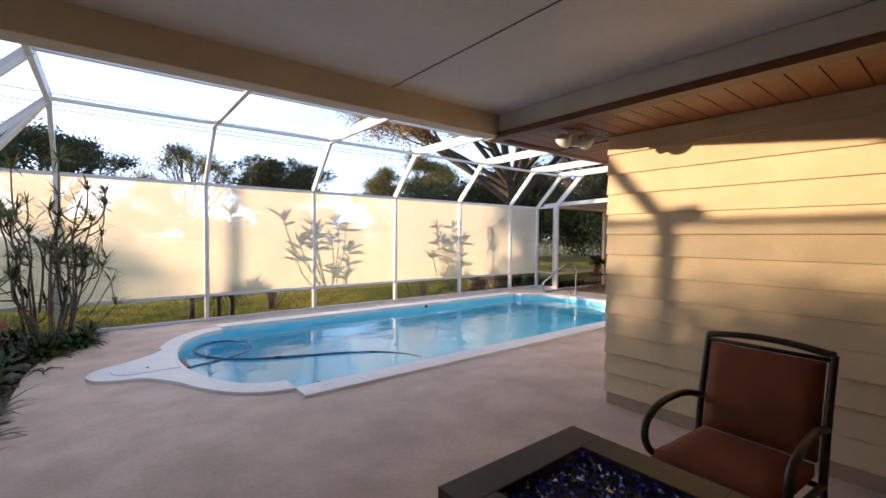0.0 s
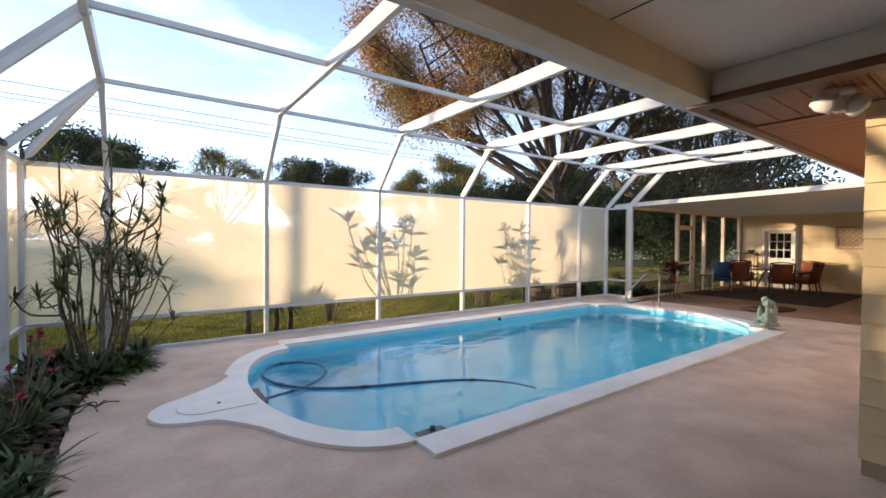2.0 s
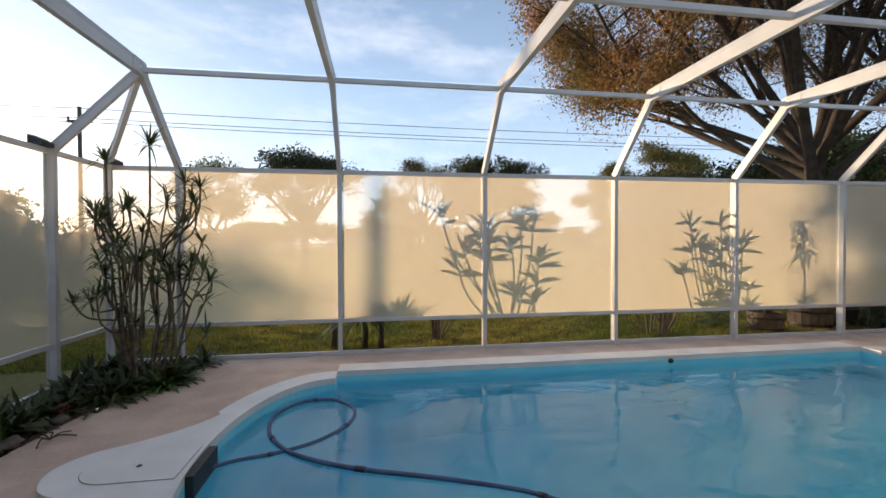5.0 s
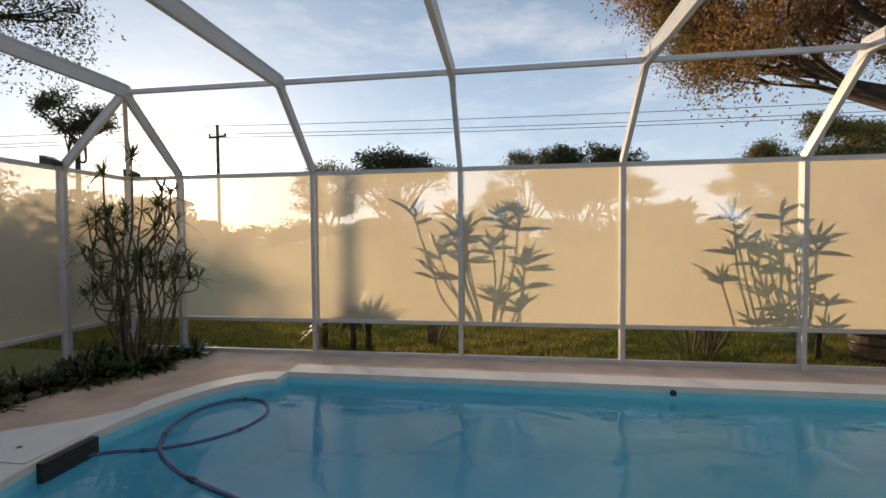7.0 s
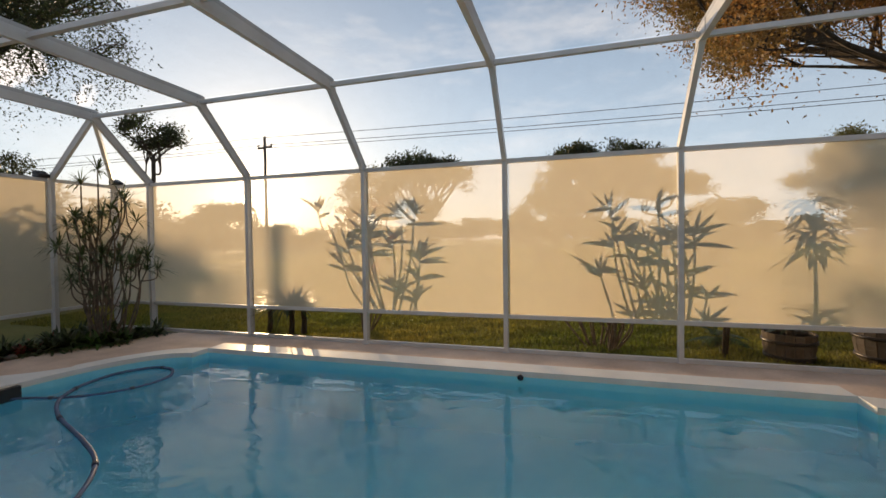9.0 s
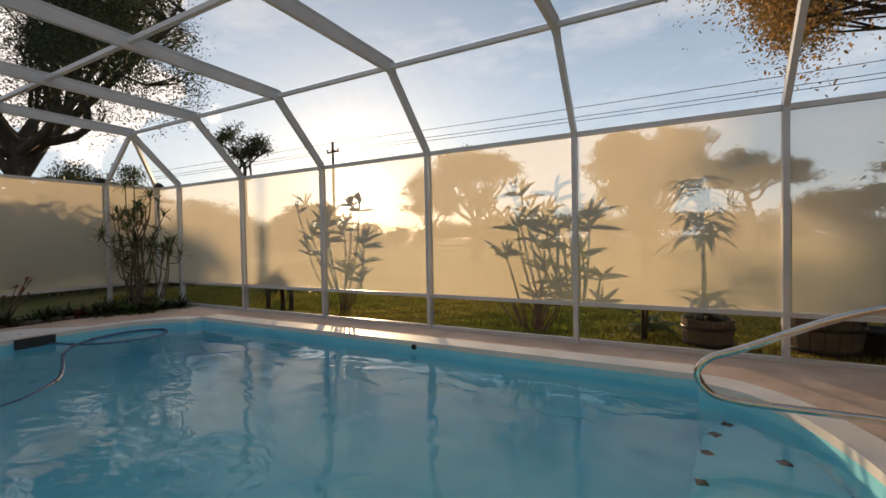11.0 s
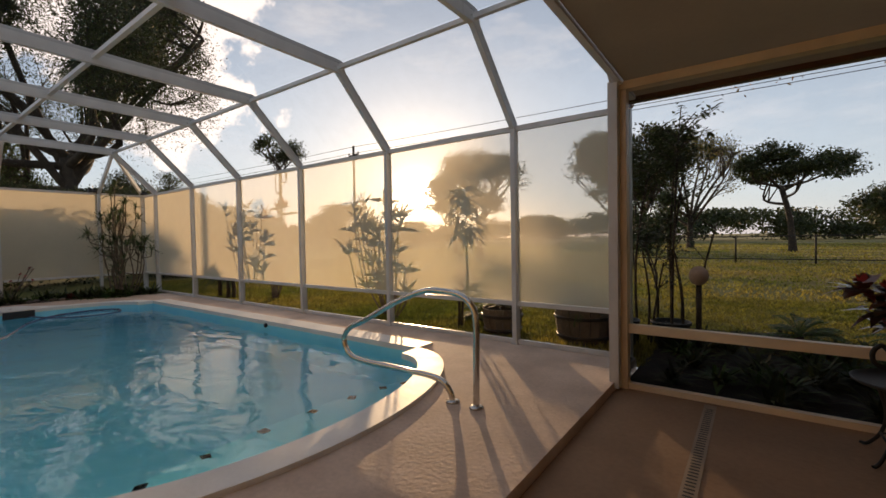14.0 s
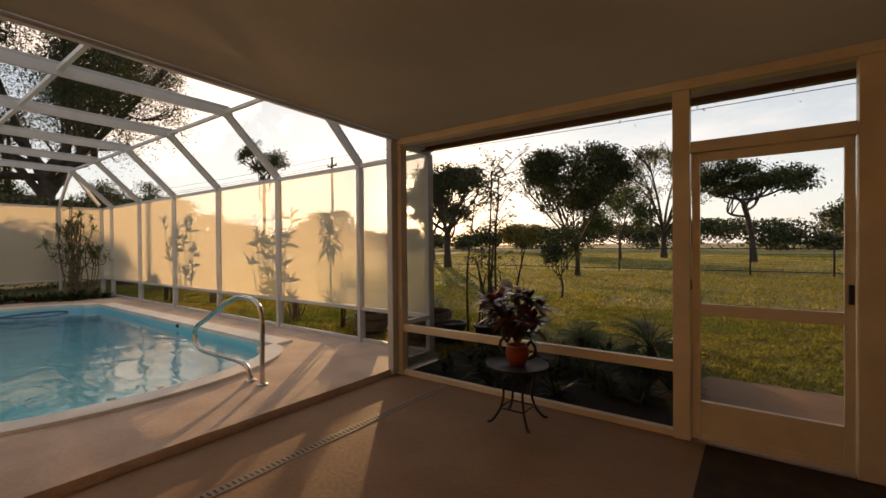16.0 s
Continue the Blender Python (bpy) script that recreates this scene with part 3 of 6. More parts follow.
for xa, xc in zip(wall_x, wall_x[1:]):
    cage_bar("eave_rail", (xa + 0.0275, WALL_Y, RAIL), (xc - 0.0275, WALL_Y, RAIL), 0.05, 0.055)
    cage_bar("sill_rail", (xa + 0.0275, WALL_Y, SILL), (xc - 0.0275, WALL_Y, SILL), 0.045, 0.05)
    cage_bar("base_rail", (xa + 0.0275, WALL_Y, 0.026), (xc - 0.0275, WALL_Y, 0.026), 0.045, 0.05)
    cage_panel("privacy_screen", [(xa, WALL_Y + 0.018, SILL), (xc, WALL_Y + 0.018, SILL), (xc, WALL_Y + 0.018, RAIL), (xa, WALL_Y + 0.018, RAIL)], "cream_screen")
    cage_panel("kick_screen", [(xa, WALL_Y + 0.016, 0.03), (xc, WALL_Y + 0.016, 0.03), (xc, WALL_Y + 0.016, SILL), (xa, WALL_Y + 0.016, SILL)], "clear_screen")
WEST_Y = [7.87, 6.10, 4.33, 2.56]
wy = [WALL_Y] + WEST_Y
for y in WEST_Y:
    cage_bar("post", (WEST_X, y, -0.04), (WEST_X, y, RAIL), 0.055, 0.10, up=(1, 0, 0))
for ya, yc in zip(wy, wy[1:]):
    for z, nm in ((RAIL, "eave_rail"), (SILL, "sill_rail"), (0.026, "base_rail")):
        cage_bar(nm, (WEST_X, ya - 0.05, z), (WEST_X, yc + 0.05, z), 0.05, 0.05)
    cage_panel("privacy_screen", [(WEST_X - 0.018, ya, SILL), (WEST_X - 0.018, yc, SILL), (WEST_X - 0.018, yc, RAIL), (WEST_X - 0.018, ya, RAIL)], "cream_screen")
    cage_panel("kick_screen", [(WEST_X - 0.016, ya, 0.03), (WEST_X - 0.016, yc, 0.03), (WEST_X - 0.016, yc, SILL), (WEST_X - 0.016, ya, SILL)], "clear_screen")
# roof frames: sloping rafter, gusset, beam to the house
frames = POSTS + [EAST_X - 0.02]
for x in frames:
    top = (x, EAVE_Y, EAVE)
    cage_bar("rafter", (x, WALL_Y, RAIL + 0.02), top, 0.055, 0.11, up=(0, 1, 1))
    cage_bar("roof_beam", (x, EAVE_Y + 0.03, EAVE + 0.02), (x, ROOF_Y, EAVE + 0.05), 0.055, 0.16)
    g = bmesh.new()
    for s in (-1, 1):
        poly = [(EAVE_Y + 0.14, EAVE - 0.13), (EAVE_Y + 0.06, EAVE + 0.09), (EAVE_Y - 0.20, EAVE + 0.09), (EAVE_Y - 0.20, EAVE - 0.05), (EAVE_Y - 0.02, EAVE - 0.06)]
        rings = [[g.verts.new((x + s * o, y, z)) for y, z in poly] for o in (0.029, 0.033)]
        g.faces.new(rings[0]), g.faces.new(rings[1])
        for k in range(5):
            g.faces.new((rings[0][k], rings[0][(k + 1) % 5], rings[1][(k + 1) % 5], rings[1][k]))
    bmesh.ops.recalc_face_normals(g, faces=g.faces[:])
    gp = part("gusset_plate", g, M["alu"], cage)
    sc = bmesh.new()
    for s in (-1, 1):
        for k in range(6):
            tube([(x + s * 0.030, EAVE_Y + 0.03 - 0.045 * (k // 2), EAVE + 0.05 - 0.06 * (k % 2)), (x + s * 0.037, EAVE_Y + 0.03 - 0.045 * (k // 2), EAVE + 0.05 - 0.06 * (k % 2))],
                 0.005, sc, sides=6)
    part("screws", sc, M["dark_plastic"], gp)
    cage_bar("rafter", (x, ROOF_Y, EAVE + 0.02), (x, 3.12, 2.66), 0.055, 0.12, up=(0, -1, 1))
    part("foot_plate", box(x - 0.09, x + 0.09, 3.02, 3.20, 2.628, 2.638), M["alu"], cage)
for xa, xc in zip(frames, frames[1:]):
    a, c = xa + 0.0275, xc - 0.0275
    cage_bar("purlin", (a, EAVE_Y, EAVE), (c, EAVE_Y, EAVE), 0.05, 0.05)
    cage_bar("purlin", (a, PURLIN_Y, EAVE + 0.03), (c, PURLIN_Y, EAVE + 0.03), 0.05, 0.05)
    cage_bar("carrier_beam", (a, ROOF_Y, EAVE + 0.02), (c, ROOF_Y, EAVE + 0.02), 0.06, 0.17)
    cage_panel("slope_screen", [(xa, ROOF_Y, EAVE + 0.08), (xc, ROOF_Y, EAVE + 0.08), (xc, 3.12, 2.69), (xa, 3.12, 2.69)], "clear_screen")
    cage_panel("slope_screen", [(xa, WALL_Y, RAIL + 0.03), (xc, WALL_Y, RAIL + 0.03), (xc, EAVE_Y, EAVE + 0.03), (xa, EAVE_Y, EAVE + 0.03)], "clear_screen")
    cage_panel("roof_screen", [(xa, EAVE_Y, EAVE + 0.05), (xc, EAVE_Y, EAVE + 0.05), (xc, ROOF_Y, EAVE + 0.10), (xa, ROOF_Y, EAVE + 0.10)], "clear_screen")
# west hip
hx = POSTS[0]
hip_top = (hx, EAVE_Y, EAVE)
cage_bar("hip_rafter", (WEST_X, WALL_Y, RAIL), hip_top, 0.05, 0.09)
cage_bar("hip_rafter", (WEST_X, WEST_Y[0], RAIL), hip_top, 0.05, 0.09)
for y in WEST_Y[1:]:
    cage_bar("hip_rafter", (WEST_X, y, RAIL), (hx, y, EAVE + 0.02), 0.05, 0.10)
cage_panel("slope_screen", [(WEST_X, WALL_Y, RAIL + 0.03), (hx, WALL_Y, RAIL + 0.03), hip_top], "clear_screen")
cage_panel("slope_screen", [(WEST_X, WEST_Y[-1], RAIL + 0.03), (WEST_X, WALL_Y, RAIL + 0.03), hip_top, (hx, WEST_Y[-1], EAVE + 0.03)], "clear_screen")
# east end, beside the lanai
e_y = HEADER_Y - 0.08
cage_bar("post", (EAST_X, e_y, -0.05), (EAST_X, e_y, RAIL + 0.03), 0.075, 0.12, up=(0, 1, 0))
for z, w in ((RAIL, 0.05), (SILL, 0.045), (0.03, 0.045)):
    cage_bar("short_rail", (EAST_X - 0.03, WALL_Y - 0.05, z), (EAST_X - 0.03, e_y + 0.06, z), w, 0.05)
cage_panel("end_screen", [(EAST_X - 0.03, WALL_Y, 0.03), (EAST_X - 0.03, e_y, 0.03), (EAST_X - 0.03, e_y, RAIL), (EAST_X - 0.03, WALL_Y, RAIL)], "clear_screen")
cage_bar("end_rafter", (EAST_X + 0.01, e_y, RAIL + 0.05), (EAST_X - 0.01, EAVE_Y - 0.75, EAVE), 0.06, 0.13, up=(0, 1, 1))
cage_panel("end_screen", [(EAST_X, WALL_Y, RAIL + 0.03), (EAST_X, EAVE_Y, EAVE), (EAST_X, ROOF_Y, EAVE + 0.05), (EAST_X, 3.3, 2.9), (EAST_X, HEADER_Y, 2.62)], "clear_screen")

def cage_lamp(x, y):
    """Small wedge-shaped solar lamp clipped on the eave rail."""
    t = thing("solar_lamp", "small dark wedge-shaped solar lamp on the cage rail", "lamp", "lamps on the cage", at=(x, y, RAIL + 0.028))
    b = box(-0.07, 0.07, -0.08, 0.08, 0.0, 0.11, bevel=0.006)
    for v in b.verts:
        if v.co.z > 0.05:
            v.co.z -= (v.co.x + 0.07) * 0.45
    part("housing", b, M["dark_plastic"], t)
    part("panel", box(-0.055, 0.05, -0.065, 0.065, 0.0, 0.004), M["black_tile"], t, "glossy black solar panel").matrix_basis = pose(0, 0, 0.083, 0, 24, 0)
    part("bracket", box(-0.02, 0.02, -0.03, 0.03, -0.004, 0.004), M["alu"], t)


cage_lamp(WEST_X, WEST_Y[0] - 0.12)
cage_lamp(WEST_X + 0.08, WALL_Y - 0.02)

# ---------------------------------------------------------------- house: patio cover, eaves, siding wall
HX, HY = 3.82, 2.24                                   # the siding wall's corner
CEIL = 2.68
b = box(-6.0, 3.02, -6.0, 2.84, CEIL, CEIL + 0.12)
tagged(part("ceiling", b, M["ceiling"]), "smooth off-white painted patio ceiling with panel seams", "ceiling", kind="structure")
for sx in (-0.62, 1.84):
    b = box(sx - 0.003, sx + 0.003, -5.9, 2.85, CEIL - 0.004, CEIL - 0.001)
    tagged(part("trim_seam", b, M["dark_plastic"]), "dark seam between ceiling panels", "trim", kind="structure")
b = box(-6.0, 3.02, 2.84, 2.985, 2.485, CEIL + 0.10, bevel=0.006)
tagged(part("trim_beam", b, M["beam"]), "cream painted beam along the patio's open edge", "beam", kind="structure")
gut = thing("gutter", "white aluminium gutter along the eaves", "gutter", kind="structure")
b = bmesh.new()
prof = [(2.99, 2.515), (3.09, 2.515), (3.135, 2.56), (3.14, 2.625), (3.125, 2.625), (3.115, 2.57), (3.08, 2.53), (3.005, 2.53), (3.005, 2.625), (2.99, 2.625)]
ends = [[b.verts.new((x, y, z)) for y, z in prof] for x in (-6.0, EAST_X - 0.06)]
for k in range(len(prof)):
    b.faces.new((ends[0][k], ends[0][(k + 1) % len(prof)], ends[1][(k + 1) % len(prof)], ends[1][k]))
b.faces.new(ends[0][::-1])
b.faces.new(ends[1])
bmesh.ops.recalc_face_normals(b, faces=b.faces[:])
part("trough", b, M["alu"], gut)
b = bmesh.new()
for k in range(26):
    x = -5.5 + 0.63 * k
    tube([(x, 3.136, 2.595), (x, 3.148, 2.595)], 0.008, b, sides=6)
part("screws", b, M["dark_plastic"], gut)
# white frieze along the house eave, brown trim and soffit
b = box(2.985, 3.075, -6.0, 2.835, 2.523, CEIL - 0.003, bevel=0.006)
tagged(part("trim_frieze", b, M["trim_white"]), "white painted frieze board at the eave", "trim", kind="structure")
b = box(2.97, 3.10, -6.0, 2.985, 2.468, 2.520, bevel=0.004)
tagged(part("trim_fascia", b, M["soffit_dark"]), "dark brown fascia trim", "trim", kind="structure")
b = box(3.105, EAST_X - 0.06, 2.915, 2.985, 2.470, 2.62, bevel=0.004)
tagged(part("trim_fascia_north", b, M["soffit_dark"]), "dark brown fascia board behind the gutter", "trim", kind="structure")
soffit = thing("soffit", "brown grooved vinyl soffit panels under the eave", "soffit", kind="structure")
pb = box(0.0, HX - 3.10 + 0.06, -0.071, 0.071, 0.0, 0.012, bevel=0.004)
p0 = part("panel", pb, M["soffit"], soffit)
p0.matrix_basis = pose(3.10, 2.80, 2.487)
for k in range(1, 52):
    share("panel", p0, pose(3.10, 2.80 - 0.15 * k, 2.487), soffit)
b = box(3.10, HX + 0.1, -6.0, 2.91, 2.501, 2.515)
part("backing", b, M["soffit_dark"], soffit)
pn = part("panel", box(-0.071, 0.071, 0.0, 0.67, 0.0, 0.012, bevel=0.004), M["soffit"], soffit)
pn.matrix_basis = pose(HX + 0.21, HY, 2.487)
for k in range(1, 44):
    share("panel", pn, pose(HX + 0.21 + 0.15 * k, HY, 2.487), soffit)
part("backing", box(HX + 0.06, EAST_X - 0.06, HY, 2.91, 2.501, 2.515), M["soffit_dark"], soffit)
# vent holes in two panels
b = bmesh.new()
for k in (2, 3, 4):
    for i in range(13):
        for j in range(7):
            px, py = 3.15 + 0.05 * i, 2.80 - 0.30 * k - 0.1 + 0.034 * j
            v = [b.verts.new((px + u, py + w, 2.4855)) for u, w in ((-0.012, -0.005), (-0.012, 0.005), (0.012, 0.005), (0.012, -0.005))]
            b.faces.new(v)
part("vent_slots", b, M["dark_room"], soffit, "rows of dark vent slots")

siding = thing("wall_siding", "cream painted lap siding wall of the house", "wall", kind="structure")
part("wall_core", box(HX + 0.02, HX + 0.20, -6.0, HY - 0.02, -0.02, 2.50), M["siding"], siding)
part("foundation", box(HX + 0.015, HX + 0.03, -6.0, HY - 0.015, 0.0, 0.118), M["stucco"], siding, "painted concrete foundation strip")


def lap_board(length, expo):
    """One board, thick at its foot and thin at its head."""
    b = bmesh.new()
    prof = [(0.0, 0.0), (-0.030, 0.0), (-0.032, 0.003), (-0.002, expo + 0.012), (0.0, expo + 0.012)]
    e = [[b.verts.new((x, y, z)) for x, z in prof] for y in (0.0, -length)]
    for k in range(5):
        b.faces.new((e[0][k], e[0][(k + 1) % 5], e[1][(k + 1) % 5], e[1][k]))
    b.faces.new(e[0][::-1])
    b.faces.new(e[1])
    bmesh.ops.recalc_face_normals(b, faces=b.faces[:])
    return b


EXPO = 0.184
lb = part("board", lap_board(8.2, EXPO), M["siding"], siding)
lb.matrix_basis = pose(HX + 0.022, HY, 0.115)
for k in range(1, 13):
    share("board", lb, pose(HX + 0.022, HY, 0.115 + EXPO * k), siding)
part("frieze_board", box(HX - 0.012, HX + 0.024, -6.0, HY - 0.03, 2.375, 2.484, bevel=0.004), M["siding"], siding, "cream frieze board")
# north wall of the house and the walls that close the place
nb = part("wall_north_core", box(HX + 0.20, EAST_X + 2.0, HY - 0.2, HY - 0.02, -0.10, 2.50), M["siding"])
tagged(nb, "cream house wall along the pool deck", "wall", kind="structure")
wb = part("board", lap_board(8.95, EXPO), M["siding"], siding)
wb.matrix_basis = pose(EAST_X + 1.9, HY - 0.02, 0.115, 0, 0, -90)
for k in range(1, 13):
    share("board", wb, pose(EAST_X + 1.9, HY - 0.02, 0.115 + EXPO * k, 0, 0, -90), siding)
tagged(part("wall_south", box(-6.0, HX + 0.2, -6.2, -6.0, -0.1, 2.80), M["stucco"]), "tan stucco house wall", "wall", kind="structure")
tagged(part("wall_west", box(-6.2, -6.0, -6.2, 2.0, -0.1, 2.80), M["stucco"]), "tan stucco end wall of the patio", "wall", kind="structure")
b = box(-6.0, -0.62, -6.0, 2.4, -0.14, -0.004)
tagged(part("floor_patio", b, M["deck"]), "beige concrete patio floor", "floor", kind="structure")

# roof of the house
rf = bmesh.new()
v = [rf.verts.new(p) for p in ((-6.2, 3.05, 2.65), (EAST_X + 0.2, 3.05, 2.65), (EAST_X + 4.5, -1.8, 4.3), (-6.2, -1.8, 4.3), (-6.2, -6.6, 2.70), (EAST_X + 0.2, -6.6, 2.70))]
rf.faces.new((v[0], v[1], v[2], v[3]))
rf.faces.new((v[3], v[2], v[5], v[4]))
bmesh.ops.solidify(rf, geom=rf.faces[:], thickness=-0.06)
tagged(part("roof_house", rf, M["shingle"]), "grey brown shingle roof of the house", "roof", kind="structure")

# security light under the soffit
sl = thing("security_light", "white twin floodlight fixture under the soffit", "light", at=(3.36, 2.28, 2.487))
part("base", lathe([(0.075, 0.0), (0.075, -0.03), (0.06, -0.045)][::-1], sides=20), M["white_plastic"], sl)
for s, (ax, ay) in enumerate(((-0.10, 0.05), (0.07, -0.07))):
    part("arm", tube([(ax * 0.3, ay * 0.3, -0.04), (ax * 0.8, ay * 0.8, -0.06)], 0.014), M["white_plastic"], sl)
    h = bmesh.new()
    lathe([(0.03, -0.06), (0.055, -0.02), (0.062, 0.05), (0.055, 0.055)], h, sides=16)
    bmesh.ops.transform(h, matrix=pose(ax, ay, -0.085, 110, 0, 20 + 130 * s), verts=h.verts[:])
    hd = part("lamp_head", h, M["white_plastic"], sl)
part("sensor", box(-0.025, 0.045, -0.03, 0.03, -0.135, -0.05, bevel=0.01), M["white_plastic"], sl, "motion detector housing")

# ---------------------------------------------------------------- lanai
LX1 = 18.6
def ceil_z(y):
    return 2.540 + (HEADER_Y - y) * 0.022


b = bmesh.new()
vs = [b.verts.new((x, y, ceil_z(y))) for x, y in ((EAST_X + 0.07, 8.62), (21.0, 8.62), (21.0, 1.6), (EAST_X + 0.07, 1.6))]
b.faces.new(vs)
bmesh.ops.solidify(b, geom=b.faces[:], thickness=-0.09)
tagged(part("ceiling_lanai", b, M["lanai_ceiling"]), "beige insulated panel ceiling of the lanai, darkened to hold its shade", "ceiling", kind="structure")
b = bar((EAST_X + 0.04, 8.64, ceil_z(8.64) + 0.025), (EAST_X + 0.04, 1.6, ceil_z(1.6) + 0.025), 0.05, 0.11)
tagged(part("trim_lanai_fascia", b, M["alu"]), "white roof edge gutter of the lanai", "trim", kind="structure")
# eave edge coloured dark brown to stand for its backlit, shaded underside
b = bar((EAST_X, 8.66, 2.555), (21.0, 8.66, 2.555), 0.08, 0.14)
tagged(part("trim_lanai_eave", b, M["soffit_dark"]), "eave gutter over the lawn, backlit shade put into its dark brown", "trim", kind="structure")
lan = thing("screen_wall_lanai", "cream aluminium screen wall of the lanai", "screen wall", kind="structure")


def lan_box(name, x0, x1, z0, z1, d=0.05, label="", mat="alu_cream", y=HEADER_Y):
    return part(name, box(x0, x1, y - d, y + d, z0, z1, bevel=0.003), M[mat], lan, label)


LP = [(10.99, 0.05), (13.75, 0.055), (14.76, 0.075), (15.6, 0.05), (17.1, 0.05), (18.5, 0.05)]
for x, w in LP:
    lan_box("post", x - w, x + w, FLOOR_L, 2.463)
lan_box("header", EAST_X, LX1, 2.466, 2.535, 0.055)
for (xa, wa), (xc, wc) in zip(LP, LP[1:]):
    if xa == 13.75:
        continue
    lan_box("rail", xa + wa + 0.001, xc - wc - 0.001, 0.41, 0.485, 0.03)
    lan_box("base_rail", xa + wa + 0.001, xc - wc - 0.001, FLOOR_L, FLOOR_L + 0.05, 0.03)
    sc = bmesh.new()
    sc.faces.new([sc.verts.new(q) for q in ((xa, HEADER_Y + 0.035, 0.44), (xc, HEADER_Y + 0.035, 0.44), (xc, HEADER_Y + 0.035, 2.48), (xa, HEADER_Y + 0.035, 2.48))])
    part("insect_screen", sc, M["clear_screen"], lan)
    sc = bmesh.new()
    sc.faces.new([sc.verts.new(q) for q in ((xa, HEADER_Y + 0.035, FLOOR_L), (xc, HEADER_Y + 0.035, FLOOR_L), (xc, HEADER_Y + 0.035, 0.44), (xa, HEADER_Y + 0.035, 0.44))])
    part("kick_screen", sc, M["pet_screen"], lan, "black kick screen, made dense to darken the shaded bed behind")
lan_box("door_head", 13.81, 14.68, 2.005, 2.085)
sc = bmesh.new()
sc.faces.new([sc.verts.new(q) for q in ((13.8, HEADER_Y + 0.035, 2.08), (14.7, HEADER_Y + 0.035, 2.08), (14.7, HEADER_Y + 0.035, 2.48), (13.8, HEADER_Y + 0.035, 2.48))])
part("insect_screen", sc, M["clear_screen"], lan)
door = thing("door_screen", "cream aluminium screen door with a solid kick panel", "door", kind="structure")


def door_box(name, x0, x1, z0, z1, d=0.018, label="", mat="alu_cream"):
    return part(name, box(x0, x1, HEADER_Y - d, HEADER_Y + d, z0, z1, bevel=0.003), M[mat], door, label)


door_box("stile", 13.815, 13.865, FLOOR_L + 0.02, 2.0)
door_box("stile", 14.625, 14.675, FLOOR_L + 0.02, 2.0)
door_box("top_rail", 13.866, 14.624, 1.94, 2.0)
door_box("mid_rail", 13.866, 14.624, 0.845, 0.925)
door_box("low_rail", 13.866, 14.624, 0.165, 0.225)
door_box("bottom_rail", 13.866, 14.624, FLOOR_L + 0.02, 0.0)
door_box("kick_panel", 13.866, 14.624, 0.0, 0.165, 0.008, "plain kick panel")
sc = bmesh.new()
sc.faces.new([sc.verts.new(q) for q in ((13.86, HEADER_Y + 0.012, 0.2), (14.63, HEADER_Y + 0.012, 0.2), (14.63, HEADER_Y + 0.012, 1.96), (13.86, HEADER_Y + 0.012, 1.96))])
part("insect_screen", sc, M["clear_screen"], door)
part("hinge", tube([(13.81, HEADER_Y - 0.022, 1.02), (13.81, HEADER_Y - 0.022, 1.10)], 0.009), M["steel"], door)
part("latch_handle", box(14.64, 14.665, HEADER_Y - 0.055, HEADER_Y - 0.02, 0.98, 1.10, bevel=0.005), M["black_metal"], door)
# slot drain in the floor
dr = thing("slot_drain", "narrow slotted deck drain set in the floor", "drain", kind="structure")
part("channel", box(11.60, 11.68, 2.4, 8.12, FLOOR_L - 0.02, FLOOR_L + 0.004), M["drain"], dr)
b = bmesh.new()
for k in range(150):
    y = 2.5 + k * 0.037
    bv = [b.verts.new((x, y + w, FLOOR_L + 0.0055)) for x, w in ((11.615, 0), (11.665, 0), (11.665, 0.014), (11.615, 0.014))]
    b.faces.new(bv)
part("slots", b, M["dark_room"], dr, "dark drain slots")
# the lanai's far wall with a half-glazed door
ew = thing("wall_east", "tan house wall with a half-glazed white door", "wall", kind="structure")
part("wall_panel", box(LX1, LX1 + 0.2, 1.6, 6.45, FLOOR_L, 2.56), M["siding"], ew)
part("wall_panel", box(LX1, LX1 + 0.2, 7.45, 8.25, FLOOR_L, 2.535), M["siding"], ew)
part("wall_panel", box(LX1, LX1 + 0.2, 6.45, 7.45, 2.05, 2.54), M["siding"], ew)
for y0, length, n0, n1 in ((6.42, 4.8, 0, 14), (8.24, 0.76, 0, 14), (7.48, 1.06, 11, 14)):
    eb = part("board", lap_board(length, EXPO), M["siding"], ew)
    eb.matrix_basis = pose(LX1, y0, FLOOR_L + EXPO * n0)
    for k in range(n0 + 1, n1):
        share("board", eb, pose(LX1, y0, FLOOR_L + EXPO * k), ew)
d2 = thing("door_house", "white half-glazed door with nine small panes", "door", kind="structure")
part("door_leaf", box(LX1 + 0.04, LX1 + 0.08, 6.5, 7.4, FLOOR_L + 0.01, 1.0, bevel=0.004), M["door_white"], d2)
for ya, yc in ((6.5, 6.64), (7.26, 7.4)):
    part("stile", box(LX1 + 0.04, LX1 + 0.08, ya, yc, 1.0, 2.0), M["door_white"], d2)
part("top_rail", box(LX1 + 0.04, LX1 + 0.08, 6.64, 7.26, 1.88, 2.0), M["door_white"], d2)
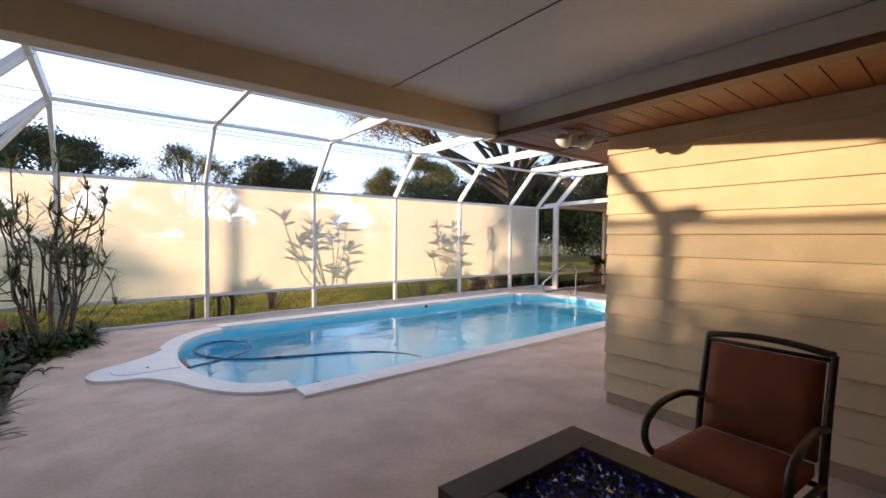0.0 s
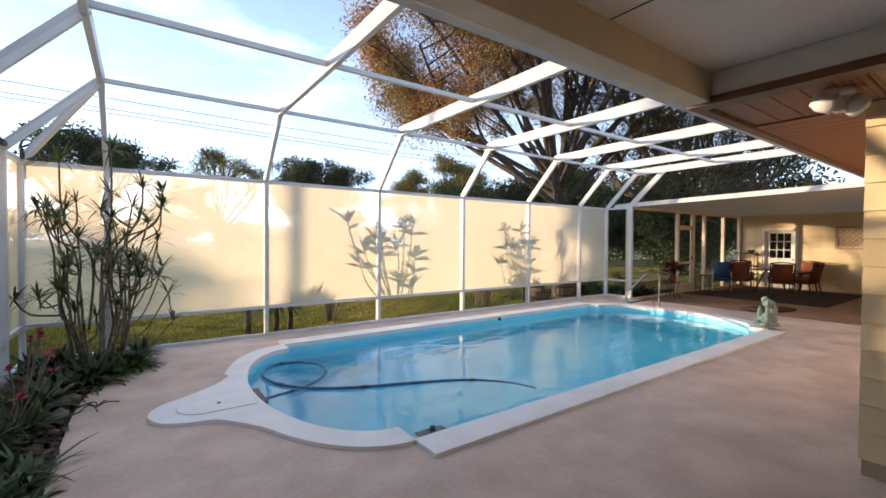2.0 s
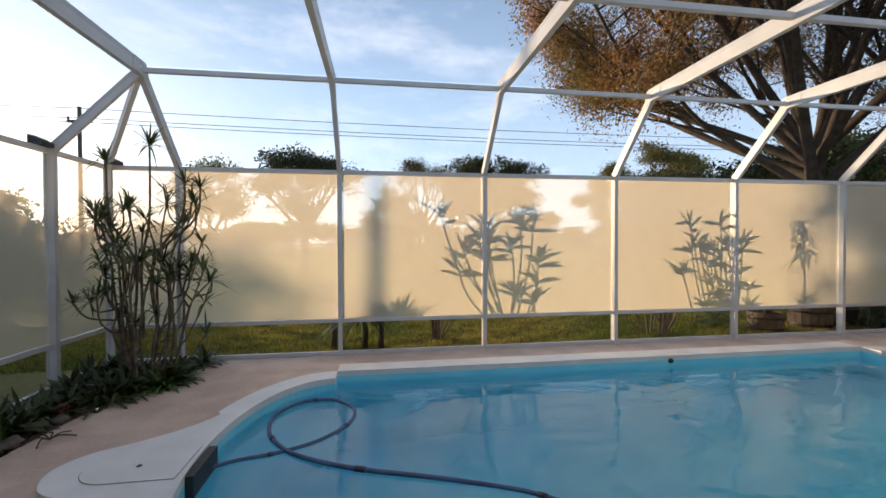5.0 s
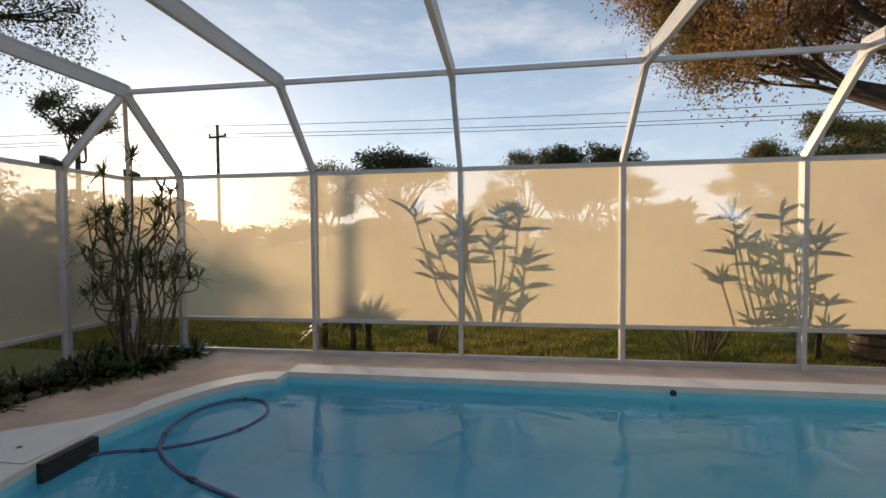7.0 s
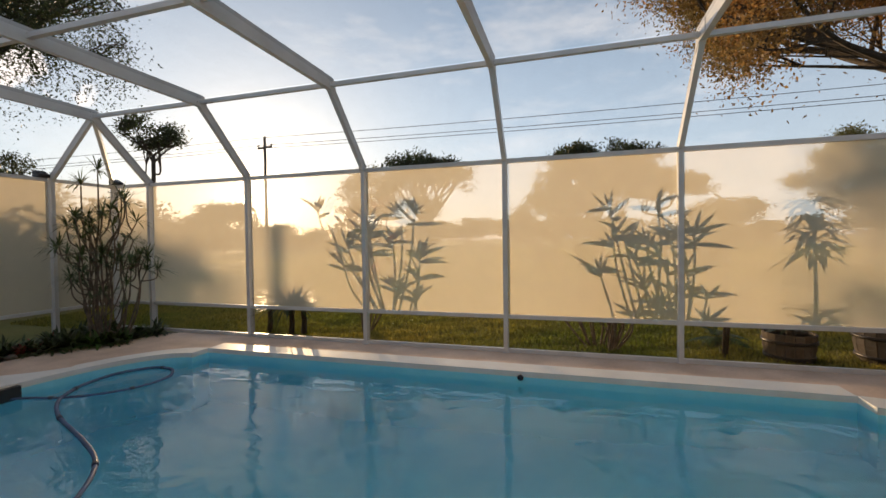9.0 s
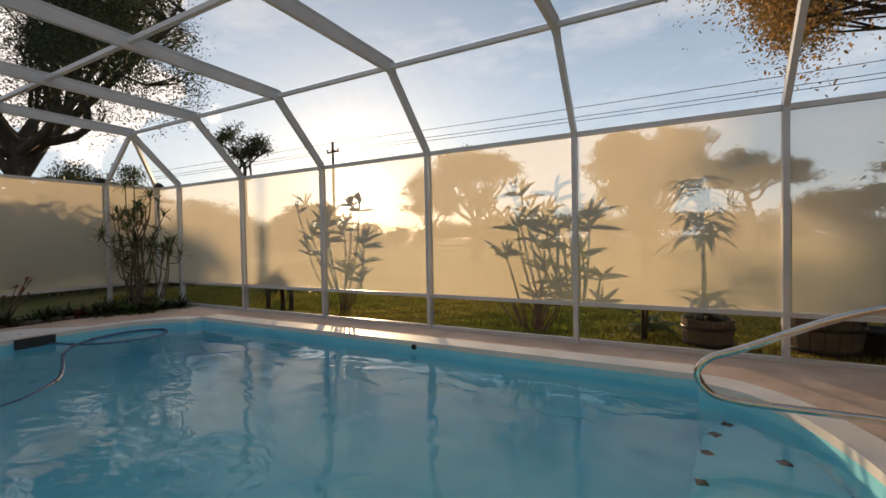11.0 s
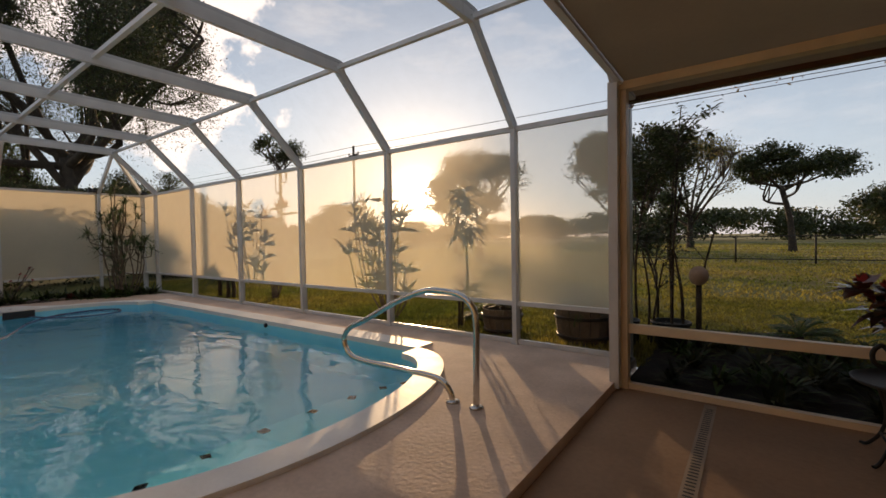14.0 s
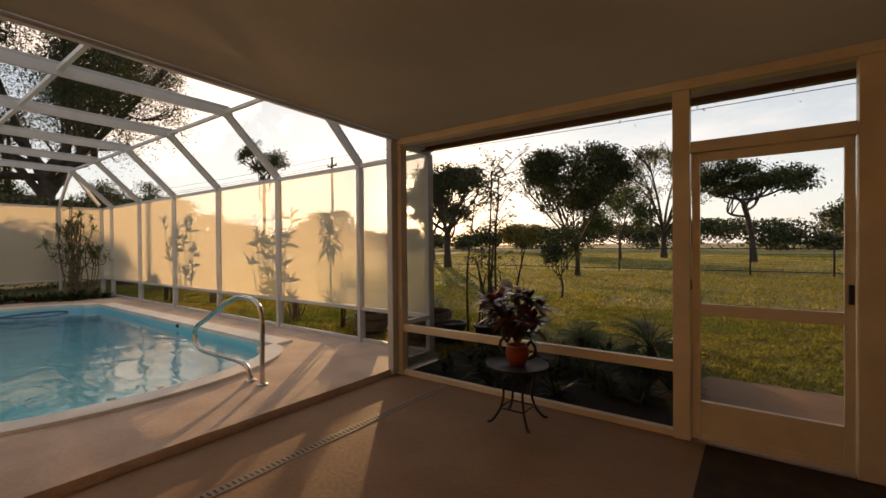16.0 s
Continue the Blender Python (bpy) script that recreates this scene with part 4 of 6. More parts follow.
for k in (1, 2):
    part("muntin", box(LX1 + 0.042, LX1 + 0.07, 6.64 + 0.2067 * k - 0.012, 6.64 + 0.2067 * k + 0.012, 1.0, 1.88), M["door_white"], d2)
    part("muntin", box(LX1 + 0.045, LX1 + 0.068, 6.64, 7.26, 1.0 + 0.293 * k - 0.012, 1.0 + 0.293 * k + 0.012), M["door_white"], d2)
part("pane", box(LX1 + 0.058, LX1 + 0.062, 6.64, 7.26, 1.0, 1.88), M["glass"], d2)
part("dark_behind", box(LX1 + 0.15, LX1 + 0.16, 6.4, 7.5, -0.05, 2.1), M["dark_room"], d2, "dark room behind the panes")
part("knob", lathe([(0.012, 0), (0.012, 0.03), (0.03, 0.045), (0.03, 0.065)], sides=12), M["bronze_metal"], d2).matrix_basis = pose(LX1 + 0.04, 6.56, 0.95, 0, -90, 0)
for ya, yc in ((6.42, 6.5), (7.4, 7.48)):
    part("casing", box(LX1 - 0.04, LX1 + 0.05, ya, yc, FLOOR_L, 2.08), M["door_white"], d2)
part("casing", box(LX1 - 0.04, LX1 + 0.05, 6.5, 7.4, 2.0, 2.08), M["door_white"], d2)
tagged(part("wall_lanai_south", box(EAST_X + 2.0, 21.0, 1.5, 1.7, FLOOR_L, 2.66), M["stucco"]), "tan stucco house wall of the lanai", "wall", kind="structure")


# ---------------------------------------------------------------- patio things
def fire_table():
    t = thing("fire_pit_table", "square dark stone fire table filled with cobalt fire glass", "fire table", at=(1.555, 0.895, 0.0))
    w, h = 0.435, 0.60
    inner = w - 0.16
    for x0, x1, y0, y1 in ((-w, w, inner, w), (-w, w, -w, -inner), (-w, -inner, -inner, inner), (inner, w, -inner, inner)):
        part("rim_slab", box(x0, x1, y0, y1, h - 0.05, h, bevel=0.006), M["slate"], t, "dark brown stone rim")
    for s in (-1, 1):
        part("side_panel", box(s * 0.36 - 0.012, s * 0.36 + 0.012, -0.36, 0.36, 0.04, h - 0.052, bevel=0.004), M["slate"], t)
        part("side_panel", box(-0.346, 0.346, s * 0.36 - 0.012, s * 0.36 + 0.012, 0.04, h - 0.052, bevel=0.004), M["slate"], t)
    part("base", box(-0.33, 0.33, -0.33, 0.33, 0.0, 0.05, bevel=0.006), M["slate"], t)
    part("burner_tray", box(-inner - 0.001, inner + 0.001, -inner - 0.001, inner + 0.001, h - 0.075, h - 0.05), M["black_metal"], t)
    rng = random.Random(5)
    b = bmesh.new()
    for _ in range(1500):
        c = Vector((rng.uniform(-inner, inner) * 0.98, rng.uniform(-inner, inner) * 0.98, h - 0.045 + rng.uniform(0, 0.034)))
        r = rng.uniform(0.007, 0.017)
        vs = [b.verts.new(c + Vector((rng.uniform(-1, 1), rng.uniform(-1, 1), rng.uniform(-1, 1))).normalized() * r) for _ in range(4)]
        for q in ((0, 1, 2), (0, 1, 3), (0, 2, 3), (1, 2, 3)):
            b.faces.new([vs[i] for i in q])
    bmesh.ops.recalc_face_normals(b, faces=b.faces[:])
    g = part("fire_glass", b, M["glass_bits"], t, "sparkling cobalt blue glass chips")
    g["kind"] = "stuff"


fire_table()


def cushion_block(x0, x1, y0, y1, z0, z1, puff=0.02):
    """A padded block: rounded edges, swollen faces."""
    b = box(x0, x1, y0, y1, z0, z1)
    bmesh.ops.subdivide_edges(b, edges=b.edges[:], cuts=7, use_grid_fill=True)
    c = Vector(((x0 + x1) / 2, (y0 + y1) / 2, (z0 + z1) / 2))
    h = Vector(((x1 - x0) / 2, (y1 - y0) / 2, (z1 - z0) / 2))
    thin = min(range(3), key=lambda i: h[i])
    for v in b.verts:
        u = [(v.co[i] - c[i]) / h[i] for i in range(3)]
        o = [i for i in range(3) if i != thin]
        k = max(0.0, 1 - abs(u[o[0]]) ** 4) * max(0.0, 1 - abs(u[o[1]]) ** 4)
        v.co[thin] = c[thin] + u[thin] * (h[thin] * (0.55 + 0.45 * k ** 0.5) + puff * k)
        v.co += Vector((0, 0, 0.004)) * noise.noise(v.co * 9)
    return b


def patio_chair(at, rz):
    """Faces +x before it is turned."""
    t = thing("patio_chair", "rust fabric patio armchair with a dark bronze tubular frame", "chair", "patio chairs", at=at, rz=rz)
    part("seat_cushion", cushion_block(-0.26, 0.27, -0.265, 0.265, 0.36, 0.47), M["cushion"], t, "rust orange seat cushion", smooth=True)
    b = cushion_block(-0.045, 0.045, -0.265, 0.265, 0.0, 0.50, 0.012)
    bmesh.ops.transform(b, matrix=pose(-0.285, 0, 0.45, 0, -11, 0), verts=b.verts[:])
    part("back_cushion", b, M["cushion"], t, "rust orange back cushion", smooth=True)
    for s in (-1, 1):
        y = s * 0.295
        part("back_post", tube(spline([(-0.27, y, 0.34), (-0.31, y, 0.60), (-0.37, y, 0.86), (-0.40, y, 0.98)], 5), 0.019), M["bronze_metal"], t)
        part("armrest", tube(spline([(-0.30, y, 0.62), (-0.12, y + s * 0.01, 0.665), (0.10, y + s * 0.02, 0.655), (0.24, y + s * 0.02, 0.60), (0.275, y + s * 0.02, 0.51),
                                     (0.245, y + s * 0.012, 0.43), (0.20, y, 0.40)], 6), 0.020), M["bronze_metal"], t, "curled dark bronze arm")
        part("front_leg", tube(spline([(0.22, y, 0.38), (0.23, y, 0.2), (0.26, y, 0.0)], 4), 0.018), M["bronze_metal"], t)
        part("rear_leg", tube(spline([(-0.27, y, 0.36), (-0.31, y, 0.18), (-0.36, y, 0.0)], 4), 0.018), M["bronze_metal"], t)
        part("side_rail", tube([(-0.27, y, 0.35), (0.22, y, 0.37)], 0.016), M["bronze_metal"], t)
    part("top_rail", tube(spline([(-0.40, -0.30, 0.98), (-0.405, -0.1, 1.005), (-0.405, 0.1, 1.005), (-0.40, 0.30, 0.98)], 6), 0.019), M["bronze_metal"], t)
    part("lower_back_rail", tube([(-0.388, -0.29, 0.955), (-0.388, 0.29, 0.955)], 0.012), M["bronze_metal"], t)
    for x in (-0.25, 0.2):
        part("cross_bar", tube([(x, -0.29, 0.35), (x, 0.29, 0.35)], 0.014), M["bronze_metal"], t)
    return t


chair = patio_chair((2.66, 0.83, -0.02), 176)
for x, y, r in ((16.35, 6.25, 20), (16.95, 5.85, 80), (17.9, 6.2, 150), (16.3, 7.35, 200)):
    copy_thing(chair, pose(x, y, FLOOR_L, 0, 0, r))


# ---------------------------------------------------------------- by the pool
hr = thing("pool_handrail", "polished stainless steel figure-four pool handrail", "handrail", at=(0, 6.95, 0))
RAILP = [(10.27, 0.0), (10.275, 0.35), (10.28, 0.60), (10.25, 0.74), (10.14, 0.82), (9.98, 0.84), (9.80, 0.83), (9.52, 0.73), (9.12, 0.53), (8.92, 0.44), (8.84, 0.33),
         (8.90, 0.21), (9.06, 0.165), (9.50, 0.165), (9.82, 0.165), (9.97, 0.14), (10.04, 0.07), (10.06, 0.0)]
part("rail", tube([(p.x, 0, p.z) for p in spline([(x, 0, z) for x, z in RAILP], 7)], 0.024, sides=14), M["steel"], hr)
for x in (10.27, 10.06):
    part("escutcheon", lathe([(0.055, 0.0), (0.052, 0.012), (0.03, 0.022)], at=(x, 0, 0.001), sides=18), M["steel"], hr)

vh = thing("pool_vacuum", "dark blue pool vacuum resting on the pool's corner shelf", "pool cleaner", at=(1.98, 4.62, -0.135))
b = box(-0.14, 0.14, -0.07, 0.07, -0.012, 0.022, bevel=0.012)
part("plate", b, M["hose"], vh)
part("swivel", tube([(0, 0, 0.02), (0.02, 0.02, 0.06)], 0.025), M["hose_light"], vh)
b = box(X0 + 0.01, X0 + 0.62, YC - 1.80, YC - 1.42, -1.85, -0.152, bevel=0.01)
part("corner_shelf", b, M["plaster"], pool, "blue plaster shelf in the corner")
st = bmesh.new()
for at, r in (((0, 0, 0.05), (0.15, 0.13, 0.05)), ((0.01, 0.0, 0.15), (0.12, 0.10, 0.09)), ((-0.05, 0.0, 0.27), (0.07, 0.08, 0.12)), ((0.01, 0, 0.38), (0.075, 0.095, 0.07)),
              ((0.08, 0, 0.45), (0.055, 0.05, 0.055)), ((0.10, 0.07, 0.22), (0.035, 0.035, 0.13)), ((0.10, -0.07, 0.22), (0.035, 0.035, 0.13)),
              ((0.12, 0.08, 0.08), (0.07, 0.045, 0.04)), ((0.12, -0.08, 0.08), (0.07, 0.045, 0.04)), ((0.09, 0.06, 0.36), (0.03, 0.03, 0.09))):
    blob(at, r, st, 3, 0.25)
so = part("garden_statue", st, M["verdigris"], smooth=True)
so.matrix_basis = pose(9.08, 4.34, 0.032, 0, 0, 150) @ Matrix.Scale(1.12, 4)
so.modifiers.new("merge", "REMESH").voxel_size = 0.012
tagged(so, "small crouching verdigris garden statue on the coping", "statue")


# ---------------------------------------------------------------- plants
def leafy_stem_rosette(bm, tip, n, length, width, rng, spread=1.0, up=0.25, droop=0.35):
    for k in range(n):
        a = rng.uniform(0, 2 * math.pi)
        e = rng.uniform(-0.35, 1.0) * spread + up
        d = Vector((math.cos(a) * math.cos(e), math.sin(a) * math.cos(e), math.sin(e)))
        leaf(bm, Vector(tip), d, length * rng.uniform(0.65, 1.15), width * rng.uniform(0.8, 1.2), droop * rng.uniform(0.4, 1.4))


def dracaena(at, seed):
    rng = random.Random(seed)
    t = thing("dracaena", "tall many-stemmed spiky dracaena in the planting bed", "shrub", at=at)
    lw, ll = 0.019, 0.33

    def stem(pts, r0, r1):
        part("stem", tube(pts, [r0 + (r1 - r0) * k / (len(pts) - 1) for k in range(len(pts))], sides=6), M["stem"], t)

    def tuft(e, n=26):
        b = bmesh.new()
        leafy_stem_rosette(b, e, n, ll, lw, rng, 1.0, 0.25, 0.4)
        part("leaf_tuft", b, M["spike_leaf"], t)

    for i in range(15):
        a, r0 = rng.uniform(0, 2 * math.pi), rng.uniform(0.02, 0.26)
        base = Vector((math.cos(a) * r0, math.sin(a) * r0, -0.03))
        top = rng.uniform(1.0, 2.0)
        out = rng.uniform(0.12, 0.62)
        tip = base + Vector((math.cos(a) * out, math.sin(a) * out * 0.8, top))
        m = base.lerp(tip, 0.5) + Vector((rng.uniform(-0.13, 0.13), rng.uniform(-0.13, 0.13), 0.1))
        pts = spline([base, base.lerp(m, 0.5) + Vector((rng.uniform(-0.05, 0.05), rng.uniform(-0.05, 0.05), 0)), m, m.lerp(tip, 0.5) + Vector((rng.uniform(-0.08, 0.08), rng.uniform(-0.08, 0.08), 0)), tip], 5)
        stem(pts, 0.018, 0.008)
        tuft(tip, 30)
        for _ in range(rng.randint(1, 3)):
            q = pts[rng.randint(6, len(pts) - 3)]
            b2 = rng.uniform(0, 2 * math.pi)
            o = rng.uniform(0.15, 0.42)
            e = q + Vector((math.cos(b2) * o, math.sin(b2) * o, rng.uniform(0.05, 0.5)))
            stem(spline([q, q.lerp(e, 0.5) + Vector((math.cos(b2) * 0.08, math.sin(b2) * 0.08, -0.06)), e], 5), 0.012, 0.009)
            tuft(e)
    for x, y, z in ((0.12, -0.12, 2.60), (-0.35, -0.05, 2.42), (0.42, 0.0, 2.20), (0.62, -0.1, 2.15)):
        stem(spline([(x * 0.3, y, 0.5), (x * 0.2, y, 1.3), (x * 0.9, y, 1.8), (x, y, z)], 6), 0.016, 0.010)
        tuft((x, y, z), 34)
    for k in range(4):
        e = Vector((0.72 - 0.05 * k, -0.25 + 0.1 * k, 0.55 + 0.33 * k))
        stem(spline([(0.1, -0.05, 0.2 + 0.1 * k), (0.4, -0.1, 0.18 + 0.22 * k), e], 6), 0.010, 0.008)
        tuft(e, 16)


dracaena((-0.47, 8.05, 0.0), 11)


def ti_plant(at, heads, seed, mat="ti_leaf", leaf_l=0.35, red_share=0.5, label="ti plant with long red-green leaves behind the screen"):
    """Thin bent canes, each rising from its foot to a head of long pointed leaves: (foot x, head x, head z)."""
    rng = random.Random(seed)
    t = thing("ti_plant", label, "shrub", "plants behind the screen", at=at)
    red = bmesh.new()
    for fx, hx_, hz in heads:
        y1 = rng.uniform(-0.14, 0.14)
        tip = Vector((hx_, y1, hz))
        pts = spline([(fx * 0.25, y1 * 0.2, -0.03), (fx, y1 * 0.4, hz * 0.35), (fx + (hx_ - fx) * 0.75 + rng.uniform(-0.05, 0.05), y1 * 0.8, hz * 0.72), tip], 6)
        part("cane", tube(pts, [0.015 - 0.006 * k / len(pts) for k in range(len(pts))], sides=6), M["stem"], t)
        lb_ = bmesh.new()
        for _ in range(9):
            a, e = rng.uniform(0, 6.28), rng.uniform(0.1, 1.25)
            d = (math.cos(a) * math.cos(e), math.sin(a) * math.cos(e) * 0.8, math.sin(e))
            leaf(lb_, pts[-1 - rng.randint(0, 2)], d, leaf_l * rng.uniform(0.7, 1.1), leaf_l * 0.165, 0.22 * rng.uniform(0.3, 1.5), segs=5, normal=Vector((0.3, 1, 0.2)))
        part("leaf_tuft", lb_, M[mat], t)
        if rng.random() < red_share:
            leafy_stem_rosette(red, tip + Vector((0, 0, 0.02)), 6, leaf_l * 0.8, leaf_l * 0.2, rng, 0.4, 0.8, 0.15)
    if red.verts:
        part("young_leaves", red, M["ti_red"], t, "red young leaves")


ti_plant((3.03, 9.90, -0.10), [(-0.15, -0.85, 2.16), (-0.08, -0.42, 1.86), (-0.05, -0.58, 1.66), (0.0, -0.34, 1.58), (-0.12, -0.62, 1.38), (0.04, -0.12, 1.80), (0.10, 0.10, 1.74),
                                (0.14, 0.28, 2.05), (0.20, 0.42, 2.08), (0.28, 0.50, 1.52), (0.34, 0.56, 1.20), (0.06, 0.14, 1.02), (0.30, 0.46, 0.92), (-0.02, -0.20, 1.95)], 21)
ti_plant((6.80, 9.70, -0.10), [(-0.35, -0.70, 2.05), (-0.1, -0.10, 2.08), (-0.35, -0.62, 1.70), (-0.5, -0.80, 1.32), (-0.15, -0.35, 1.72), (0.1, 0.02, 1.80), (0.2, 0.25, 1.72)], 23, red_share=0.3)
ti_plant((6.92, 9.60, -0.10), [(0.0, -0.42, 1.45), (0.05, -0.15, 1.62), (0.1, 0.12, 1.66), (0.0, -0.30, 1.12), (0.12, 0.0, 1.32), (0.2, 0.30, 1.28), (0.05, -0.18, 0.92), (0.2, 0.16, 1.0),
                                (0.3, 0.45, 1.02), (0.0, -0.38, 0.75), (0.1, 0.05, 0.72), (0.3, 0.34, 0.70), (0.1, -0.05, 1.48)], 24, mat="leaf_green", red_share=0.0, leaf_l=0.32, label="leafy green ti plant behind the screen")


def fan_shrub(at, n, length, width, seed, label, name="yucca", mat="spike_leaf", trunk=0.25, group="plants behind the screen", cat="shrub"):
    rng = random.Random(seed)
    t = thing(name, label, cat, group, at=at)
    part("trunk", tube([(0, 0, -0.04), (0.02, 0.01, trunk * 0.5), (0, 0, trunk)], [0.05, 0.045, 0.04], sides=8), M["bark"], t)
    b = bmesh.new()
    leafy_stem_rosette(b, (0, 0, trunk), n, length, width, rng, 0.8, 0.5, 0.5)
    part("fronds", b, M[mat], t, "arching pointed fronds")
    return t


fan_shrub((1.88, 9.42, -0.10), 300, 0.78, 0.036, 31, "spiky yucca growing on the lawn behind the screen", trunk=0.48)
fan_shrub((2.12, 9.42, -0.10), 110, 0.42, 0.03, 32, "small bushy yucca on the lawn", trunk=0.5)
fan_shrub((1.42, 9.45, -0.10), 45, 0.34, 0.025, 33, "small spiky yucca on the lawn", trunk=0.55)


def pinnate(bm, base, d, length, rng, leaflet=0.16, n=16, width=0.022):
    """Feather-shaped frond."""
    d = Vector(d).normalized()
    s = d.cross(Vector((0, 0, 1))).normalized()
    pts = [Vector(base) + d * length * k / n + Vector((0, 0, -0.45 * length * (k / n) ** 2)) for k in range(n + 1)]
    tube(pts, 0.006, bm, sides=4)
    for k in range(3, n + 1):
        L = leaflet * math.sin(math.pi * min(1.0, 0.2 + 0.75 * k / n))
        for q in (-1, 1):
            leaf(bm, pts[k], s * q + d * 0.5, L * rng.uniform(0.85, 1.1), width, 0.35, segs=2)


def palm(at, n, length, trunk, seed, label, name="palm", leaflet=0.16, group=""):
    rng = random.Random(seed)
    t = thing(name, label, "palm", group, at=at)
    part("trunk", tube([(0, 0, -0.04), (0.02, 0, trunk * 0.5), (0, 0, trunk)], [0.055, 0.045, 0.04], sides=8), M["bark"], t)
    b = bmesh.new()
    for k in range(n):
        a, e = rng.uniform(0, 2 * math.pi), rng.uniform(0.0, 1.3)
        pinnate(b, (0, 0, trunk), (math.cos(a) * math.cos(e), math.sin(a) * math.cos(e), math.sin(e)), length * rng.uniform(0.8, 1.1), rng, leaflet)
    part("fronds", b, M["fern"], t, "feathery green fronds")
    return t


def corn_plant(at, levels, length, seed, label):
    """A cane with strap leaves drooping from its upper part."""
    rng = random.Random(seed)
    t = thing("corn_plant", label, "shrub", "plants behind the screen", at=at)
    top = levels[-1]
    part("cane", tube([(0, 0, -0.04), (0.03, 0, top * 0.5), (0, 0, top)], [0.022, 0.018, 0.014], sides=8), M["bark"], t)
    for z in levels:
        b = bmesh.new()
        leafy_stem_rosette(b, (0.02 * (top - z), 0, z), 15, length, 0.055, rng, 0.5, 0.35, 0.75)
        part("leaf_tuft", b, M["leaf_green"], t)


corn_plant((8.33, 9.60, -0.10), (1.42, 1.52, 1.62, 1.72, 1.82, 1.92, 2.02), 0.40, 41, "slender corn plant with drooping strap leaves behind the screen")
corn_plant((8.36, 9.62, -0.10), (0.55, 0.66, 0.78), 0.46, 42, "low corn plant with arching leaves behind the screen")
palm((8.4, 10.1, -0.10), 14, 0.5, 0.15, 42, "low green palm on the lawn behind the screen")


def pot(at, r, h, label, mat="pot_black"):
    t = thing("plant_pot", label, "pot", at=at)
    part("pot_body", lathe([(r * 0.72, 0.0), (r * 0.95, h * 0.9), (r * 1.03, h * 0.9), (r * 1.03, h), (r * 0.93, h), (r * 0.9, h * 0.88), (0.01, h * 0.88)], sides=24), M[mat], t)
    return t


def barrel(at, r, h):
    """Half barrel of single staves with two hoops."""
    t = thing("barrel_planter", "weathered dark half-barrel planter on the lawn", "planter", "planters behind the screen", at=at)
    n = 18
    for k in range(n):
        b = bmesh.new()
        rows = []
        for z, q in ((0.0, 0.84), (h * 0.5, 0.97), (h, 1.0)):
            a0, a1 = 2 * math.pi * (k + 0.04) / n, 2 * math.pi * (k + 0.96) / n
            rows.append([b.verts.new((r * q * f * math.cos(a), r * q * f * math.sin(a), z)) for a, f in ((a0, 1.0), (a1, 1.0), (a1, 0.92), (a0, 0.92))])
        for ra, rb in zip(rows, rows[1:]):
            for i in range(4):
                b.faces.new((ra[i], ra[(i + 1) % 4], rb[(i + 1) % 4], rb[i]))
        b.faces.new(rows[0][::-1])
        b.faces.new(rows[-1])
        bmesh.ops.recalc_face_normals(b, faces=b.faces[:])
        part("stave", b, M["wood_pole"], t)
    for z, q in ((h * 0.2, 0.905), (h * 0.72, 0.99)):
        part("hoop", lathe([(r * q + 0.004, z - 0.02), (r * q + 0.012, z - 0.018), (r * q + 0.012, z + 0.018), (r * q + 0.004, z + 0.02)], sides=36), M["bronze_metal"], t)
    part("soil_fill", lathe([(0.01, h * 0.86), (r * 0.9, h * 0.86)], sides=24), M["mulch"], t, "dark potting soil")


barrel((9.05, 9.62, -0.10), 0.28, 0.36)
barrel((10.15, 9.75, -0.10), 0.36, 0.46)
palm((10.15, 9.75, 0.30), 12, 0.55, 0.10, 43, "young palm growing in a barrel planter")
fan_shrub((9.05, 9.62, 0.20), 60, 0.4, 0.03, 44, "bushy dark green plant in a barrel", name="potted_shrub", trunk=0.08)

# canes beside the lanai
cn = thing("cane_shrub", "tall slender canes with loose dark leaves beside the lanai", "shrub", at=(10.88, 9.85, -0.10))
rng = random.Random(51)
cb, cl = bmesh.new(), bmesh.new()
for k in range(10):
    x, y = rng.uniform(-0.35, 0.55), rng.uniform(-0.2, 0.4)
    tall = k < 4
    h = rng.uniform(2.0, 2.6) if tall else rng.uniform(0.9, 1.5)
    e = Vector((x + rng.uniform(-0.2, 0.2), y, h))
    cane = spline([(x, y, 0), (x + rng.uniform(-0.04, 0.06), y, h * 0.5), e], 6)
    tube(cane, [0.020 - 0.012 * q / len(cane) for q in range(len(cane))], cb, sides=6)
    for q in range(14 if tall else 3):
        p = cane[rng.randint(6 if tall else 8, len(cane) - 1)]
        a = rng.uniform(0, 2 * math.pi)
        tip = p + Vector((math.cos(a), math.sin(a), rng.uniform(0.1, 0.9))) * rng.uniform(0.15, 0.45)
        tube([p, p.lerp(tip, 0.5) + Vector((0, 0, 0.03)), tip], 0.005, cb, sides=4)
        for _ in range(20 if tall else 8):
            a = rng.uniform(0, 2 * math.pi)
            leaf(cl, p.lerp(tip, rng.uniform(0.3, 1.05)) + Vector((rng.gauss(0, 0.05), rng.gauss(0, 0.05), rng.gauss(0, 0.05))), (math.cos(a), math.sin(a), rng.uniform(-0.3, 0.6)),
                 rng.uniform(0.07, 0.13), 0.035, 0.3, segs=2)
part("canes", cb, M["bark"], cn)
part("leaves", cl, M["leaf_dark"], cn, "loose dark green leaves")

for x, y, r in ((10.62, 9.75, 0.19), (11.12, 9.9, 0.21)):
    pot((x, y, -0.09), r, 0.32, "black nursery pot holding slender canes")

